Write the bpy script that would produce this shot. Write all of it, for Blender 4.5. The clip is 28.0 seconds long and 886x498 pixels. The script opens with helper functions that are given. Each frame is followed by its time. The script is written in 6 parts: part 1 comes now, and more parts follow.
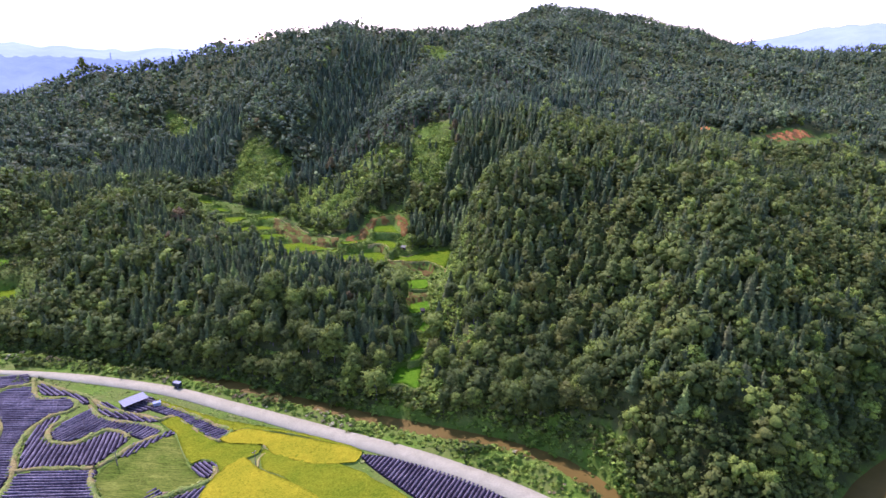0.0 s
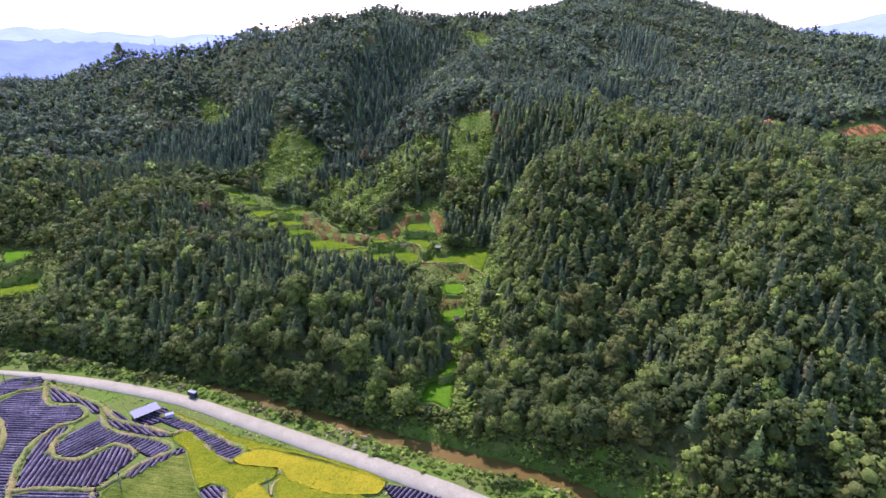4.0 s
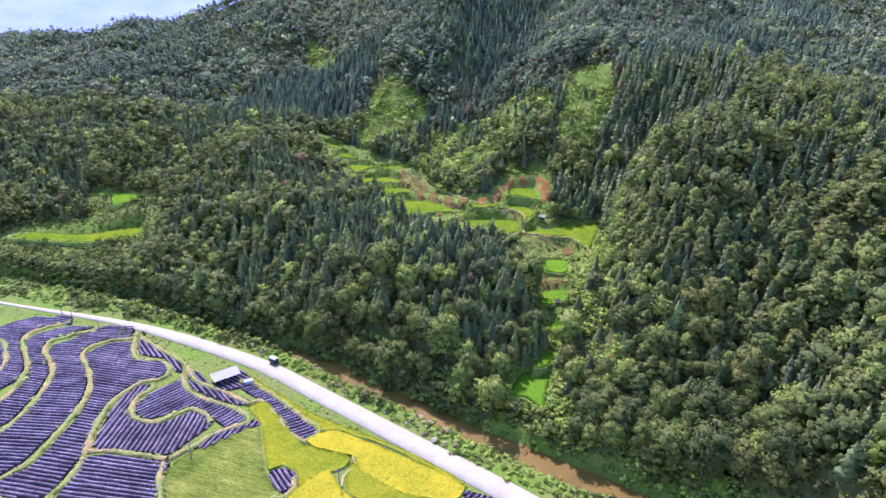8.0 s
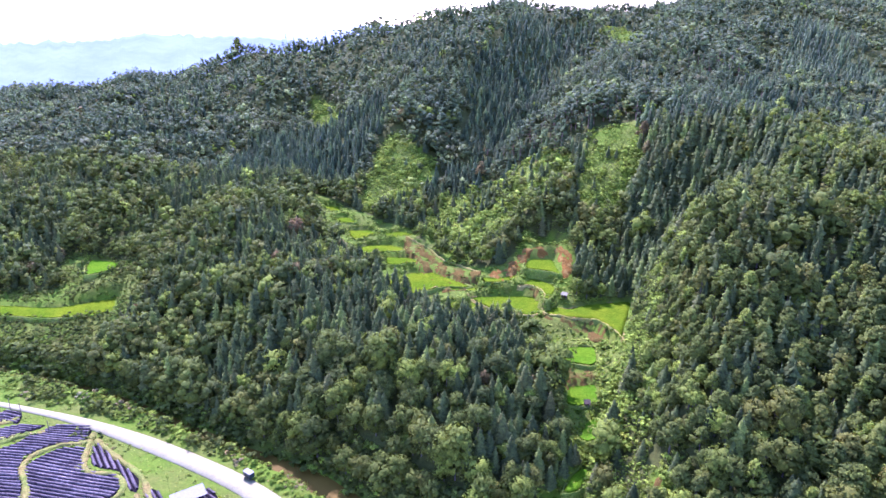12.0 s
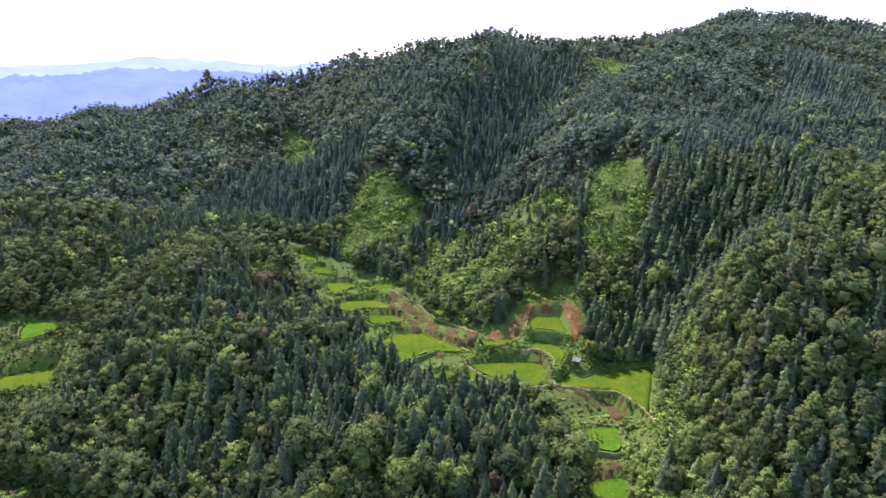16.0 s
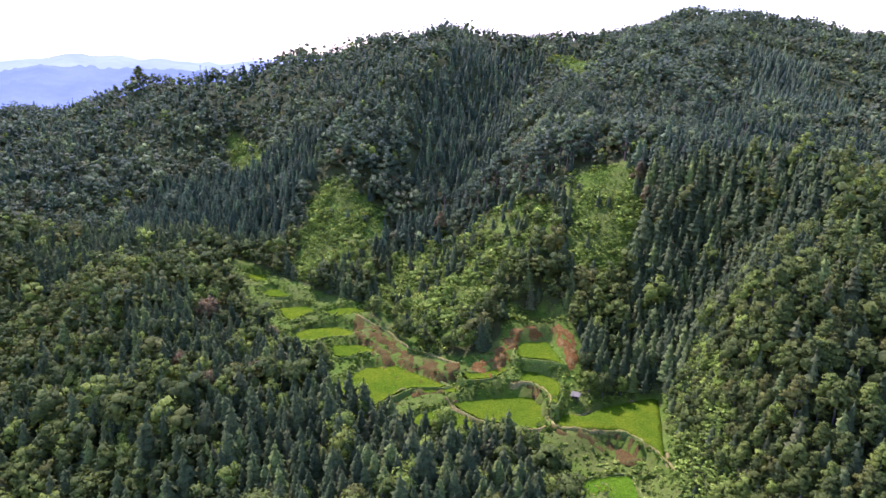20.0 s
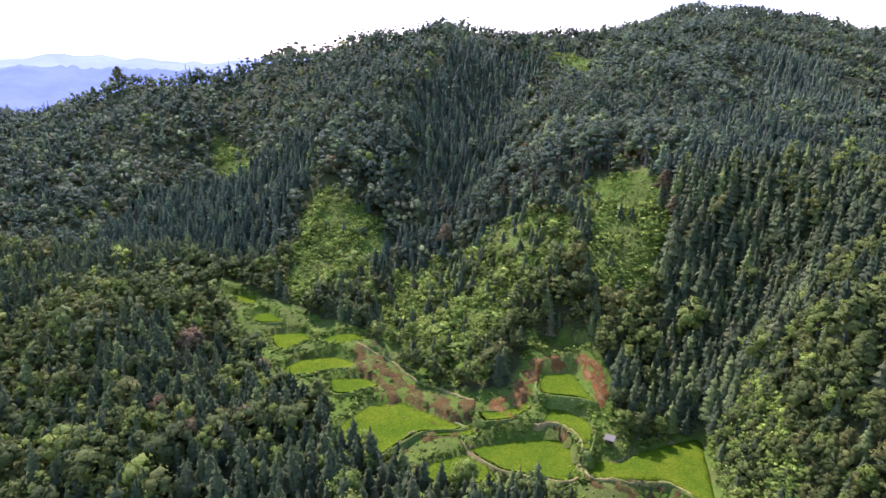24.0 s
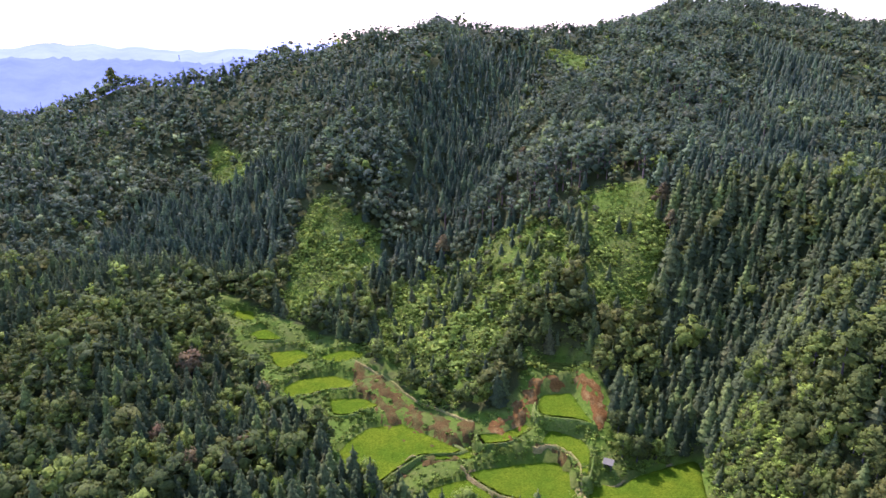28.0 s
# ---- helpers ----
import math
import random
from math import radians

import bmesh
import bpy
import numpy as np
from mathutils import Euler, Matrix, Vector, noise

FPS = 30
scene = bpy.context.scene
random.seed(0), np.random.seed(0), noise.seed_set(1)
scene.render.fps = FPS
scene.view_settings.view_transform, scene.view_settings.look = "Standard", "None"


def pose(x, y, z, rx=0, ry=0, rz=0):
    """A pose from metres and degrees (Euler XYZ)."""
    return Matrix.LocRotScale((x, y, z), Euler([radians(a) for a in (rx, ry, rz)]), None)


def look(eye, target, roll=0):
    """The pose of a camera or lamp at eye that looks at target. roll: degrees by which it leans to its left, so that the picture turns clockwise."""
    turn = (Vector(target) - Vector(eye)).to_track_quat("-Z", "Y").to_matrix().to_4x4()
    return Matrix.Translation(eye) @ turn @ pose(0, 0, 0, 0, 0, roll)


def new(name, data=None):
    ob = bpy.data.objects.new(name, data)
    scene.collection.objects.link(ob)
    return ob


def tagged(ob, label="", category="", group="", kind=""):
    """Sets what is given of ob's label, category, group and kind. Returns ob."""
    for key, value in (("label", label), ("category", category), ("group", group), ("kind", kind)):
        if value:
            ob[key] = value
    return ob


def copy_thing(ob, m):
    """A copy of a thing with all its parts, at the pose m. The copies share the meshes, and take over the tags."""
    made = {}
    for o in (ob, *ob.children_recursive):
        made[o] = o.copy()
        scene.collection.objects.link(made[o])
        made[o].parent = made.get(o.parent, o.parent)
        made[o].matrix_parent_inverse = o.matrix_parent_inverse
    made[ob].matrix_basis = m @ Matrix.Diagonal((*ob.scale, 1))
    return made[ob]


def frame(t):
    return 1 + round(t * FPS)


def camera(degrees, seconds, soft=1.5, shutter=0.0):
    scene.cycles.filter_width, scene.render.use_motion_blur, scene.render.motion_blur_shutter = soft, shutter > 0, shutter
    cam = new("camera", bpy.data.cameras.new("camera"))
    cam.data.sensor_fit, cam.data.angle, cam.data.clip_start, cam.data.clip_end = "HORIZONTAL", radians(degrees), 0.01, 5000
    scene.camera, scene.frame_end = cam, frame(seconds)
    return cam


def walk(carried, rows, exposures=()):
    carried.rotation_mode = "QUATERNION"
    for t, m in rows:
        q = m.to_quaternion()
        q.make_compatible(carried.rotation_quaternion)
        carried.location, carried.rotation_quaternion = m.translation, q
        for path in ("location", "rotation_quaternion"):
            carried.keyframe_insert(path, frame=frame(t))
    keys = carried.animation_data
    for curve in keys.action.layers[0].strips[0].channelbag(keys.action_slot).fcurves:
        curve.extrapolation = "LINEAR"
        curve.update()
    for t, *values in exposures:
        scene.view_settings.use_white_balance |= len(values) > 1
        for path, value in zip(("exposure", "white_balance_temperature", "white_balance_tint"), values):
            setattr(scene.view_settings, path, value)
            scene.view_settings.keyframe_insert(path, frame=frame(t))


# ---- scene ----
cam = camera(69.9, 28.0)
SCALE = 1.4        # the plan below is laid out in units of 1.4 m
METRES, EYE, TILT, LEAN, TURN = 110.0 * SCALE, 74.0 * SCALE, -18.0, 0.0, 0.0
ROWS = [
    (0.0, 0.0, 0.0, 0.0, 0.0, 0.0, -0.0),
    (0.5, 0.0002, 0.0132, 0.0036, 0.18, -0.01, -0.11),
    (1.0, 0.0001, 0.0289, 0.0079, 0.46, -0.01, -0.28),
    (1.5, -0.0016, 0.0429, 0.0127, 1.54, -0.07, -0.66),
    (2.0, 0.0001, 0.0587, 0.0172, 2.85, -0.12, -1.01),
    (2.5, 0.0004, 0.0736, 0.0216, 3.0, -0.15, -1.04),
    (3.0, 0.0003, 0.0898, 0.0259, 3.31, -0.17, -1.15),
    (3.5, 0.0003, 0.1047, 0.0295, 3.32, -0.24, -1.15),
    (5.5, -0.0035, 0.1661, 0.0482, 6.68, -5.83, -2.21),
    (6.0, -0.0029, 0.1807, 0.0536, 10.57, -6.06, -3.37),
    (6.5, -0.0031, 0.1987, 0.0589, 11.92, -6.16, -3.8),
    (7.0, -0.0053, 0.2158, 0.0635, 12.33, -6.17, -3.95),
    (7.5, -0.0084, 0.2348, 0.0688, 12.6, -6.19, -4.1),
    (8.0, -0.0124, 0.2527, 0.0741, 12.8, -6.21, -4.2),
    (8.5, -0.0169, 0.2722, 0.08, 13.01, -6.21, -4.26),
    (9.0, -0.0212, 0.2912, 0.0853, 13.14, -6.2, -4.3),
    (9.5, -0.0266, 0.3127, 0.0912, 13.18, -6.2, -4.33),
    (10.0, -0.0322, 0.3333, 0.0971, 13.27, -6.18, -4.39),
    (10.5, -0.0381, 0.3563, 0.1036, 13.4, -6.17, -4.44),
    (11.0, -0.0439, 0.3787, 0.111, 13.48, -5.37, -4.45),
    (11.5, -0.0505, 0.4031, 0.1179, 13.55, -3.59, -4.46),
    (12.0, -0.0573, 0.4254, 0.1245, 13.56, -1.94, -4.45),
    (12.5, -0.0653, 0.4486, 0.13, 13.53, -1.09, -4.47),
    (14.5, -0.0983, 0.5358, 0.1554, 11.93, 0.15, -3.86),
    (15.0, -0.1073, 0.5552, 0.1602, 11.83, 0.91, -3.85),
    (15.5, -0.1168, 0.5764, 0.1653, 11.73, 0.96, -3.82),
    (16.0, -0.125, 0.5954, 0.1699, 11.68, 0.96, -3.79),
    (16.5, -0.1345, 0.6147, 0.175, 11.57, 0.96, -3.75),
    (17.0, -0.1437, 0.6317, 0.1798, 11.39, 0.96, -3.68),
    (17.5, -0.1539, 0.6495, 0.1848, 11.3, 0.96, -3.67),
    (18.0, -0.1638, 0.666, 0.1889, 11.25, 0.95, -3.68),
    (18.5, -0.1731, 0.6858, 0.1933, 9.84, 1.02, -3.27),
    (19.0, -0.1836, 0.7041, 0.1969, 8.21, 1.14, -2.84),
    (19.5, -0.1944, 0.7238, 0.2014, 7.31, 1.16, -2.59),
    (20.0, -0.2038, 0.742, 0.206, 6.99, 1.14, -2.5),
    (20.5, -0.2134, 0.7617, 0.211, 6.72, 1.14, -2.43),
    (21.0, -0.2218, 0.7799, 0.216, 6.57, 1.11, -2.38),
    (21.5, -0.2304, 0.7995, 0.221, 6.35, 1.12, -2.29),
    (23.5, -0.2529, 0.8555, 0.2403, 6.02, 1.1, -2.0),
    (24.0, -0.2545, 0.8577, 0.2449, 6.06, 1.02, -1.93),
    (24.5, -0.2552, 0.8591, 0.2509, 6.12, 1.0, -1.87),
    (25.0, -0.2557, 0.8597, 0.258, 6.18, 0.98, -1.83),
    (25.5, -0.2558, 0.8599, 0.2667, 6.19, 0.97, -1.77),
    (26.0, -0.2562, 0.8599, 0.2748, 6.06, 0.94, -1.68),
    (26.5, -0.2568, 0.8595, 0.2837, 5.92, 0.93, -1.58),
    (27.0, -0.2568, 0.8592, 0.2914, 5.88, 0.92, -1.54),
    (27.5, -0.257, 0.8588, 0.2982, 5.91, 0.91, -1.52),
    (28.0, -0.2574, 0.8584, 0.3016, 5.82, -0.25, -1.47),
]
EXPOSURES = [(t, stops + 0.17, kelvin - 180, tint + 6) for t, stops, kelvin, tint in ((0.0, 1.2, 4980, 52), (3.5, 1.2, 4980, 52), (6.0, 1.57, 4930, 53), (8.0, 1.76, 4880, 54), (11.0, 2.0, 4830, 55), (12.5, 1.95, 4830, 55), (15.0, 1.42, 4930, 53), (18.0, 1.22, 4980, 52), (28.0, 1.2, 5030, 52))]
walk(cam, [(t, pose(0, 0, EYE, TILT, LEAN, TURN) @ pose(METRES * x, METRES * y, METRES * z, 90 + pitch, roll, yaw)) for t, x, y, z, yaw, pitch, roll in ROWS], EXPOSURES)

# ---- world and sun ----
SUN_AZ, SUN_EL = radians(-34), radians(51)      # azimuth from +y towards +x
world = bpy.data.worlds.new("sky")
scene.world = world
world.use_nodes = True
wn = world.node_tree.nodes
wn.clear()
sky = wn.new("ShaderNodeTexSky")
sky.sky_type, sky.sun_disc = "NISHITA", False
sky.sun_elevation, sky.sun_rotation = SUN_EL, SUN_AZ
sky.air_density, sky.dust_density, sky.ozone_density, sky.altitude = 1.7, 0.5, 3.0, 300
bg = wn.new("ShaderNodeBackground")
bg.inputs[1].default_value = 0.15
wo = wn.new("ShaderNodeOutputWorld")
world.node_tree.links.new(sky.outputs[0], bg.inputs[0])
world.node_tree.links.new(bg.outputs[0], wo.inputs[0])
sun = new("sun", bpy.data.lights.new("sun", "SUN"))
sun.data.energy, sun.data.angle, sun.data.color = 3.7, radians(0.6), (1.0, 0.91, 0.75)
SUN_DIR = Vector((math.sin(SUN_AZ) * math.cos(SUN_EL), math.cos(SUN_AZ) * math.cos(SUN_EL), math.sin(SUN_EL)))
sun.matrix_world = look(SUN_DIR * 300, (0, 0, 0))

# ---- materials ----
def material(name, build):
    m = bpy.data.materials.new(name)
    m.use_nodes = True
    nt = m.node_tree
    nt.nodes.clear()
    out = nt.nodes.new("ShaderNodeOutputMaterial")
    nt.links.new(build(nt).outputs[0], out.inputs[0])
    return m


def node(nt, kind, **inputs):
    n = nt.nodes.new(kind)
    for key, value in inputs.items():
        sock = n.inputs[key.replace("_", " ")]
        if hasattr(value, "is_output"):
            nt.links.new(value, sock)
        else:
            sock.default_value = value
    return n


def spot(nt, scale, detail=3.0, rough=0.6, space="Object", stretch=(1, 1, 1), dist=0.0):
    """Noise at real size; scale: spots a metre."""
    tc = nt.nodes.new("ShaderNodeTexCoord")
    mp = node(nt, "ShaderNodeMapping", Vector=tc.outputs[space], Scale=stretch)
    return node(nt, "ShaderNodeTexNoise", Vector=mp.outputs[0], Scale=scale, Detail=detail, Roughness=rough, Distortion=dist).outputs[0]


def ramp(nt, fac, *stops):
    n = nt.nodes.new("ShaderNodeValToRGB")
    nt.links.new(fac, n.inputs[0])
    e = n.color_ramp.elements
    while len(e) < len(stops):
        e.new(0.5)
    for el, (at, col) in zip(e, stops):
        el.position, el.color = at, (*col, 1)
    return n.outputs[0]


def mix(nt, fac, a, b, how="MIX"):
    n = nt.nodes.new("ShaderNodeMix")
    n.data_type, n.blend_type = "RGBA", how
    for sock, value in ((n.inputs[0], fac), (n.inputs[6], a), (n.inputs[7], b)):
        if hasattr(value, "is_output"):
            nt.links.new(value, sock)
        else:
            sock.default_value = value if isinstance(value, float) else (*value, 1)
    return n.outputs[2]


def math_node(nt, op, a, b=0.0):
    n = nt.nodes.new("ShaderNodeMath")
    n.operation = op
    for sock, value in ((n.inputs[0], a), (n.inputs[1], b)):
        if hasattr(value, "is_output"):
            nt.links.new(value, sock)
        else:
            sock.default_value = value
    return n.outputs[0]


def surface(nt, colour, rough=0.8, bump=None, strength=0.4, distance=0.05, **more):
    p = node(nt, "ShaderNodeBsdfPrincipled", Base_Color=colour if hasattr(colour, "is_output") else (*colour, 1), Roughness=rough, **more)
    if bump is not None:
        b = node(nt, "ShaderNodeBump", Height=bump, Strength=strength, Distance=distance)
        nt.links.new(b.outputs[0], p.inputs["Normal"])
    return p


def leaf(name, dark, mid, light, through_light=0.3, gloss=0.65, grain=3.2, wax=0.045):
    """Foliage: one tone a plant, another a clump, then leaves and the gaps between them, their shade painted by noise.
    """
    dark, mid, light = (dark[0] * 1.08, *dark[1:]), (mid[0] * 1.08, *mid[1:]), (light[0] * 1.05, light[1] * 1.06, light[2])
    dull = (mid[0] * 1.12, mid[1] * 0.93, mid[2] * 1.05)

    def build(nt):
        at = nt.nodes.new("ShaderNodeAttribute")
        at.attribute_name = "tint"
        info = nt.nodes.new("ShaderNodeObjectInfo")
        geo = nt.nodes.new("ShaderNodeNewGeometry")
        tone = math_node(nt, "FRACT", math_node(nt, "ADD", at.outputs["Fac"], info.outputs["Random"]))
        base = ramp(nt, tone, (0.0, dark), (0.3, mid), (0.42, dull), (0.5, mid), (0.62, dark), (0.8, mid), (0.95, light), (1.0, light))
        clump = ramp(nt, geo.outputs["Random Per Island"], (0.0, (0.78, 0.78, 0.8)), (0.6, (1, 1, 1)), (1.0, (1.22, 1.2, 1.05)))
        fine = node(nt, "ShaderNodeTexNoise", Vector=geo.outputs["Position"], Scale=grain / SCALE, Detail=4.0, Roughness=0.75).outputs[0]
        # noise darkens the gaps as shade would and brightens leaves as if lit
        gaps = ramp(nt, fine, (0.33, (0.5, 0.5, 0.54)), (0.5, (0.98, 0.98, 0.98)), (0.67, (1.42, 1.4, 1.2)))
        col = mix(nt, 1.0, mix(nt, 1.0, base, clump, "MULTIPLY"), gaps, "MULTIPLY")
        p = surface(nt, col, gloss, fine, 0.7, 0.35, Specular_IOR_Level=wax)
        t = node(nt, "ShaderNodeBsdfTranslucent", Color=mix(nt, 1.0, col, (1.25, 1.25, 0.6), "MULTIPLY"))
        m = nt.nodes.new("ShaderNodeMixShader")
        m.inputs[0].default_value = through_light
        nt.links.new(p.outputs[0], m.inputs[1])
        nt.links.new(t.outputs[0], m.inputs[2])
        return m
    return material(name, build)


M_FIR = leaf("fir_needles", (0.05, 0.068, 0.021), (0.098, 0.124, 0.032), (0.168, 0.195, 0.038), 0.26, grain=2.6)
# fir again for the upper slopes, tinted bluer to stand in for haze
M_FIR_HAZED = leaf("cedar_needles", (0.045, 0.066, 0.026), (0.086, 0.119, 0.042), (0.138, 0.172, 0.054), 0.26, grain=2.6, wax=0.07)
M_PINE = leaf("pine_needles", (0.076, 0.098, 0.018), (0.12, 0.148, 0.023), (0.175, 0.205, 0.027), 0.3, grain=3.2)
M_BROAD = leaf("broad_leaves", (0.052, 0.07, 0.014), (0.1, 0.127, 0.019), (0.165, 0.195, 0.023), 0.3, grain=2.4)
# upper-slope pine and broadleaf, with distance haze put into their colour
M_PINE_HAZED = leaf("blue_pine_needles", (0.06, 0.086, 0.034), (0.1, 0.135, 0.05), (0.15, 0.187, 0.062), 0.3, grain=3.2, wax=0.07)
M_BROAD_HAZED = leaf("hazed_broad_leaves", (0.056, 0.075, 0.028), (0.106, 0.135, 0.042), (0.178, 0.208, 0.054), 0.28, grain=2.4, wax=0.07)
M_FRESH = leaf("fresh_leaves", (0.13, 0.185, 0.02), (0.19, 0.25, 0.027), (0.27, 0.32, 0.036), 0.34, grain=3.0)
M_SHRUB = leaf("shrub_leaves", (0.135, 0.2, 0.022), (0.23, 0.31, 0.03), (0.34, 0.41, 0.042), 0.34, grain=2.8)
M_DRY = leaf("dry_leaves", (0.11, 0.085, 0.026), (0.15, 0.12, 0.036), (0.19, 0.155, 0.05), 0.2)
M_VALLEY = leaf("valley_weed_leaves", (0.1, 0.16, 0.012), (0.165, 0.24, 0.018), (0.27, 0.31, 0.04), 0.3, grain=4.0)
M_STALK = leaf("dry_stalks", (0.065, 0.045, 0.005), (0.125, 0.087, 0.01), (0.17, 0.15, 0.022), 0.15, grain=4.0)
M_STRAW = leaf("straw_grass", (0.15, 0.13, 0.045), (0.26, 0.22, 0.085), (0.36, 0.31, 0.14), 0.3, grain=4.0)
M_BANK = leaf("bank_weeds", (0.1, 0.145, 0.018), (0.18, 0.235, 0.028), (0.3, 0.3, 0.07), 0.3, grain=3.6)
M_BARK = material("bark", lambda nt: surface(nt, ramp(nt, spot(nt, 6, 4, 0.7, stretch=(1, 1, 0.2)), (0.3, (0.06, 0.045, 0.032)), (0.7, (0.16, 0.12, 0.09))), 0.9,
                                             spot(nt, 9, stretch=(1, 1, 0.2)), 0.6, 0.03))


M_PINEBARK = material("pine_bark", lambda nt: surface(nt, ramp(nt, spot(nt, 3, 4, 0.7), (0.3, (0.12, 0.075, 0.045)), (0.7, (0.24, 0.15, 0.09))), 0.9, spot(nt, 9), 0.4, 0.03))


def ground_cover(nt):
    """Grass and weeds in the open, brown fallen leaves with painted shade under the trees."""
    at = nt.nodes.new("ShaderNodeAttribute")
    at.attribute_name = "litter_shade"
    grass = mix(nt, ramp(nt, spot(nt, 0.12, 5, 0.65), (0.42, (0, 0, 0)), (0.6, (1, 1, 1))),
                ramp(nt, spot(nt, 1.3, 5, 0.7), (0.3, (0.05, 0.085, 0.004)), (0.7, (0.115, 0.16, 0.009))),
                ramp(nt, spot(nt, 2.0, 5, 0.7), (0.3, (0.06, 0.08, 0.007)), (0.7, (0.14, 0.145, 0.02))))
    # dark browns, which also stand in for tree shade on the ground
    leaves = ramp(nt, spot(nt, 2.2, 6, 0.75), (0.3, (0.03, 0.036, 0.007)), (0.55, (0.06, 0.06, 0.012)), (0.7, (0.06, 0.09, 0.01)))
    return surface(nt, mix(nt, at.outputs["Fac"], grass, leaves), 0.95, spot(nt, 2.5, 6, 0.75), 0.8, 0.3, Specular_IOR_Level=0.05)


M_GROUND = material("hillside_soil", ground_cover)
M_ROAD = material("concrete", lambda nt: surface(nt, mix(nt, ramp(nt, spot(nt, 0.35, 5, 0.7), (0.35, (0, 0, 0)), (0.75, (1, 1, 1))),
                  ramp(nt, spot(nt, 5, 6, 0.75), (0.34, (0.17, 0.143, 0.066)), (0.62, (0.265, 0.225, 0.105))),
                  ramp(nt, spot(nt, 3, 6, 0.75), (0.36, (0.23, 0.195, 0.091)), (0.62, (0.33, 0.282, 0.134)))), 0.9, spot(nt, 30, 4), 0.2, 0.01, Specular_IOR_Level=0.02))
M_WATER = material("muddy_water", lambda nt: surface(nt, ramp(nt, spot(nt, 0.15, 3), (0.3, (0.085, 0.054, 0.006)), (0.7, (0.125, 0.077, 0.01))), 0.6, spot(nt, 1.2, 3, stretch=(1, 2, 1)), 0.12, 0.05, Specular_IOR_Level=0.04))
M_EARTH = material("red_earth", lambda nt: surface(nt, mix(nt, ramp(nt, spot(nt, 0.5, 5, 0.7), (0.47, (0, 0, 0)), (0.7, (1, 1, 1))),
                   ramp(nt, spot(nt, 4, 6, 0.75), (0.3, (0.045, 0.028, 0.006)), (0.7, (0.15, 0.092, 0.02))),
                   ramp(nt, spot(nt, 3, 6, 0.75), (0.3, (0.05, 0.055, 0.01)), (0.7, (0.12, 0.14, 0.022)))), 0.95, spot(nt, 3, 6, 0.75), 0.9, 0.25, Specular_IOR_Level=0.0))

M_REDBANK = material("red_bank", lambda nt: surface(nt, mix(nt, ramp(nt, spot(nt, 0.6, 5, 0.7), (0.5, (0, 0, 0)), (0.66, (1, 1, 1))),
                     ramp(nt, spot(nt, 3, 6, 0.75), (0.3, (0.07, 0.033, 0.006)), (0.7, (0.21, 0.103, 0.02))), ramp(nt, spot(nt, 4, 6, 0.75), (0.3, (0.13, 0.075, 0.014)), (0.7, (0.3, 0.2, 0.05)))), 0.95, spot(nt, 3, 6, 0.75), 0.9, 0.25, Specular_IOR_Level=0.0))
# brightened red earth, so a cut facing away from the sun looks lit
M_CLAY_LIT = material("bare_red_clay_lit", lambda nt: surface(nt, ramp(nt, spot(nt, 0.9, 6, 0.75), (0.3, (0.2, 0.065, 0.012)), (0.7, (0.42, 0.165, 0.04))), 0.95, spot(nt, 2, 6, 0.7), 0.6, 0.2, Specular_IOR_Level=0.0))


# ---- helpers for meshes ----
def mesh_np(name, verts, faces, mat, tint=None, smooth=False, normals=None):
    """A mesh from arrays of corners and of three- or four-cornered faces; normals: the rounding of leafy crowns."""
    verts, faces = np.asarray(verts, np.float32), np.asarray(faces, np.int32)
    me = bpy.data.meshes.new(name)
    n, k = faces.shape
    me.vertices.add(len(verts))
    me.vertices.foreach_set("co", verts.ravel())
    me.loops.add(n * k)
    me.loops.foreach_set("vertex_index", faces.ravel())
    me.polygons.add(n)
    me.polygons.foreach_set("loop_start", np.arange(0, n * k, k, dtype=np.int32))
    if smooth:
        me.polygons.foreach_set("use_smooth", np.ones(n, bool))
    if tint is not None:
        me.attributes.new("tint", "FLOAT", "POINT").data.foreach_set("value", np.asarray(tint, np.float32))
    me.update(calc_edges=True)
    if normals is not None:
        me.attributes.new("custom_normal", "FLOAT_VECTOR", "POINT").data.foreach_set("vector", np.asarray(normals, np.float32).ravel())
        me.update()
    me.materials.append(mat)
    return me


def thing(name, data, label, category, kind="", group="", parent=None):
    ob = new(name, data)
    if parent:
        ob.parent = parent
    return tagged(ob, label, category, group, kind)


def part(name, bm, mat, parent, label=""):
    """Links a bmesh (or a ready mesh) as one object under a thing or part."""
    if isinstance(bm, bmesh.types.BMesh):
        me = bpy.data.meshes.new(name)
        bm.to_mesh(me)
        bm.free()
        me.materials.append(mat)
    else:
        me = bm
    ob = new(name, me)
    ob.parent = parent
    return tagged(ob, label) if label else ob


def grid_faces(nx, ny):
    i = np.arange((nx - 1) * (ny - 1))
    a = i // (nx - 1) * nx + i % (nx - 1)
    return np.column_stack([a, a + 1, a + 1 + nx, a + nx])


def ribbon(lines):
    """Corners and faces of a strip across lines of equal length."""
    k, n = len(lines), len(lines[0])
    v = np.stack(lines, axis=1).reshape(-1, 3)
    i = np.arange((n - 1) * (k - 1))
    a = i // (k - 1) * k + i % (k - 1)
    return v, np.column_stack([a, a + 1, a + 1 + k, a + k])


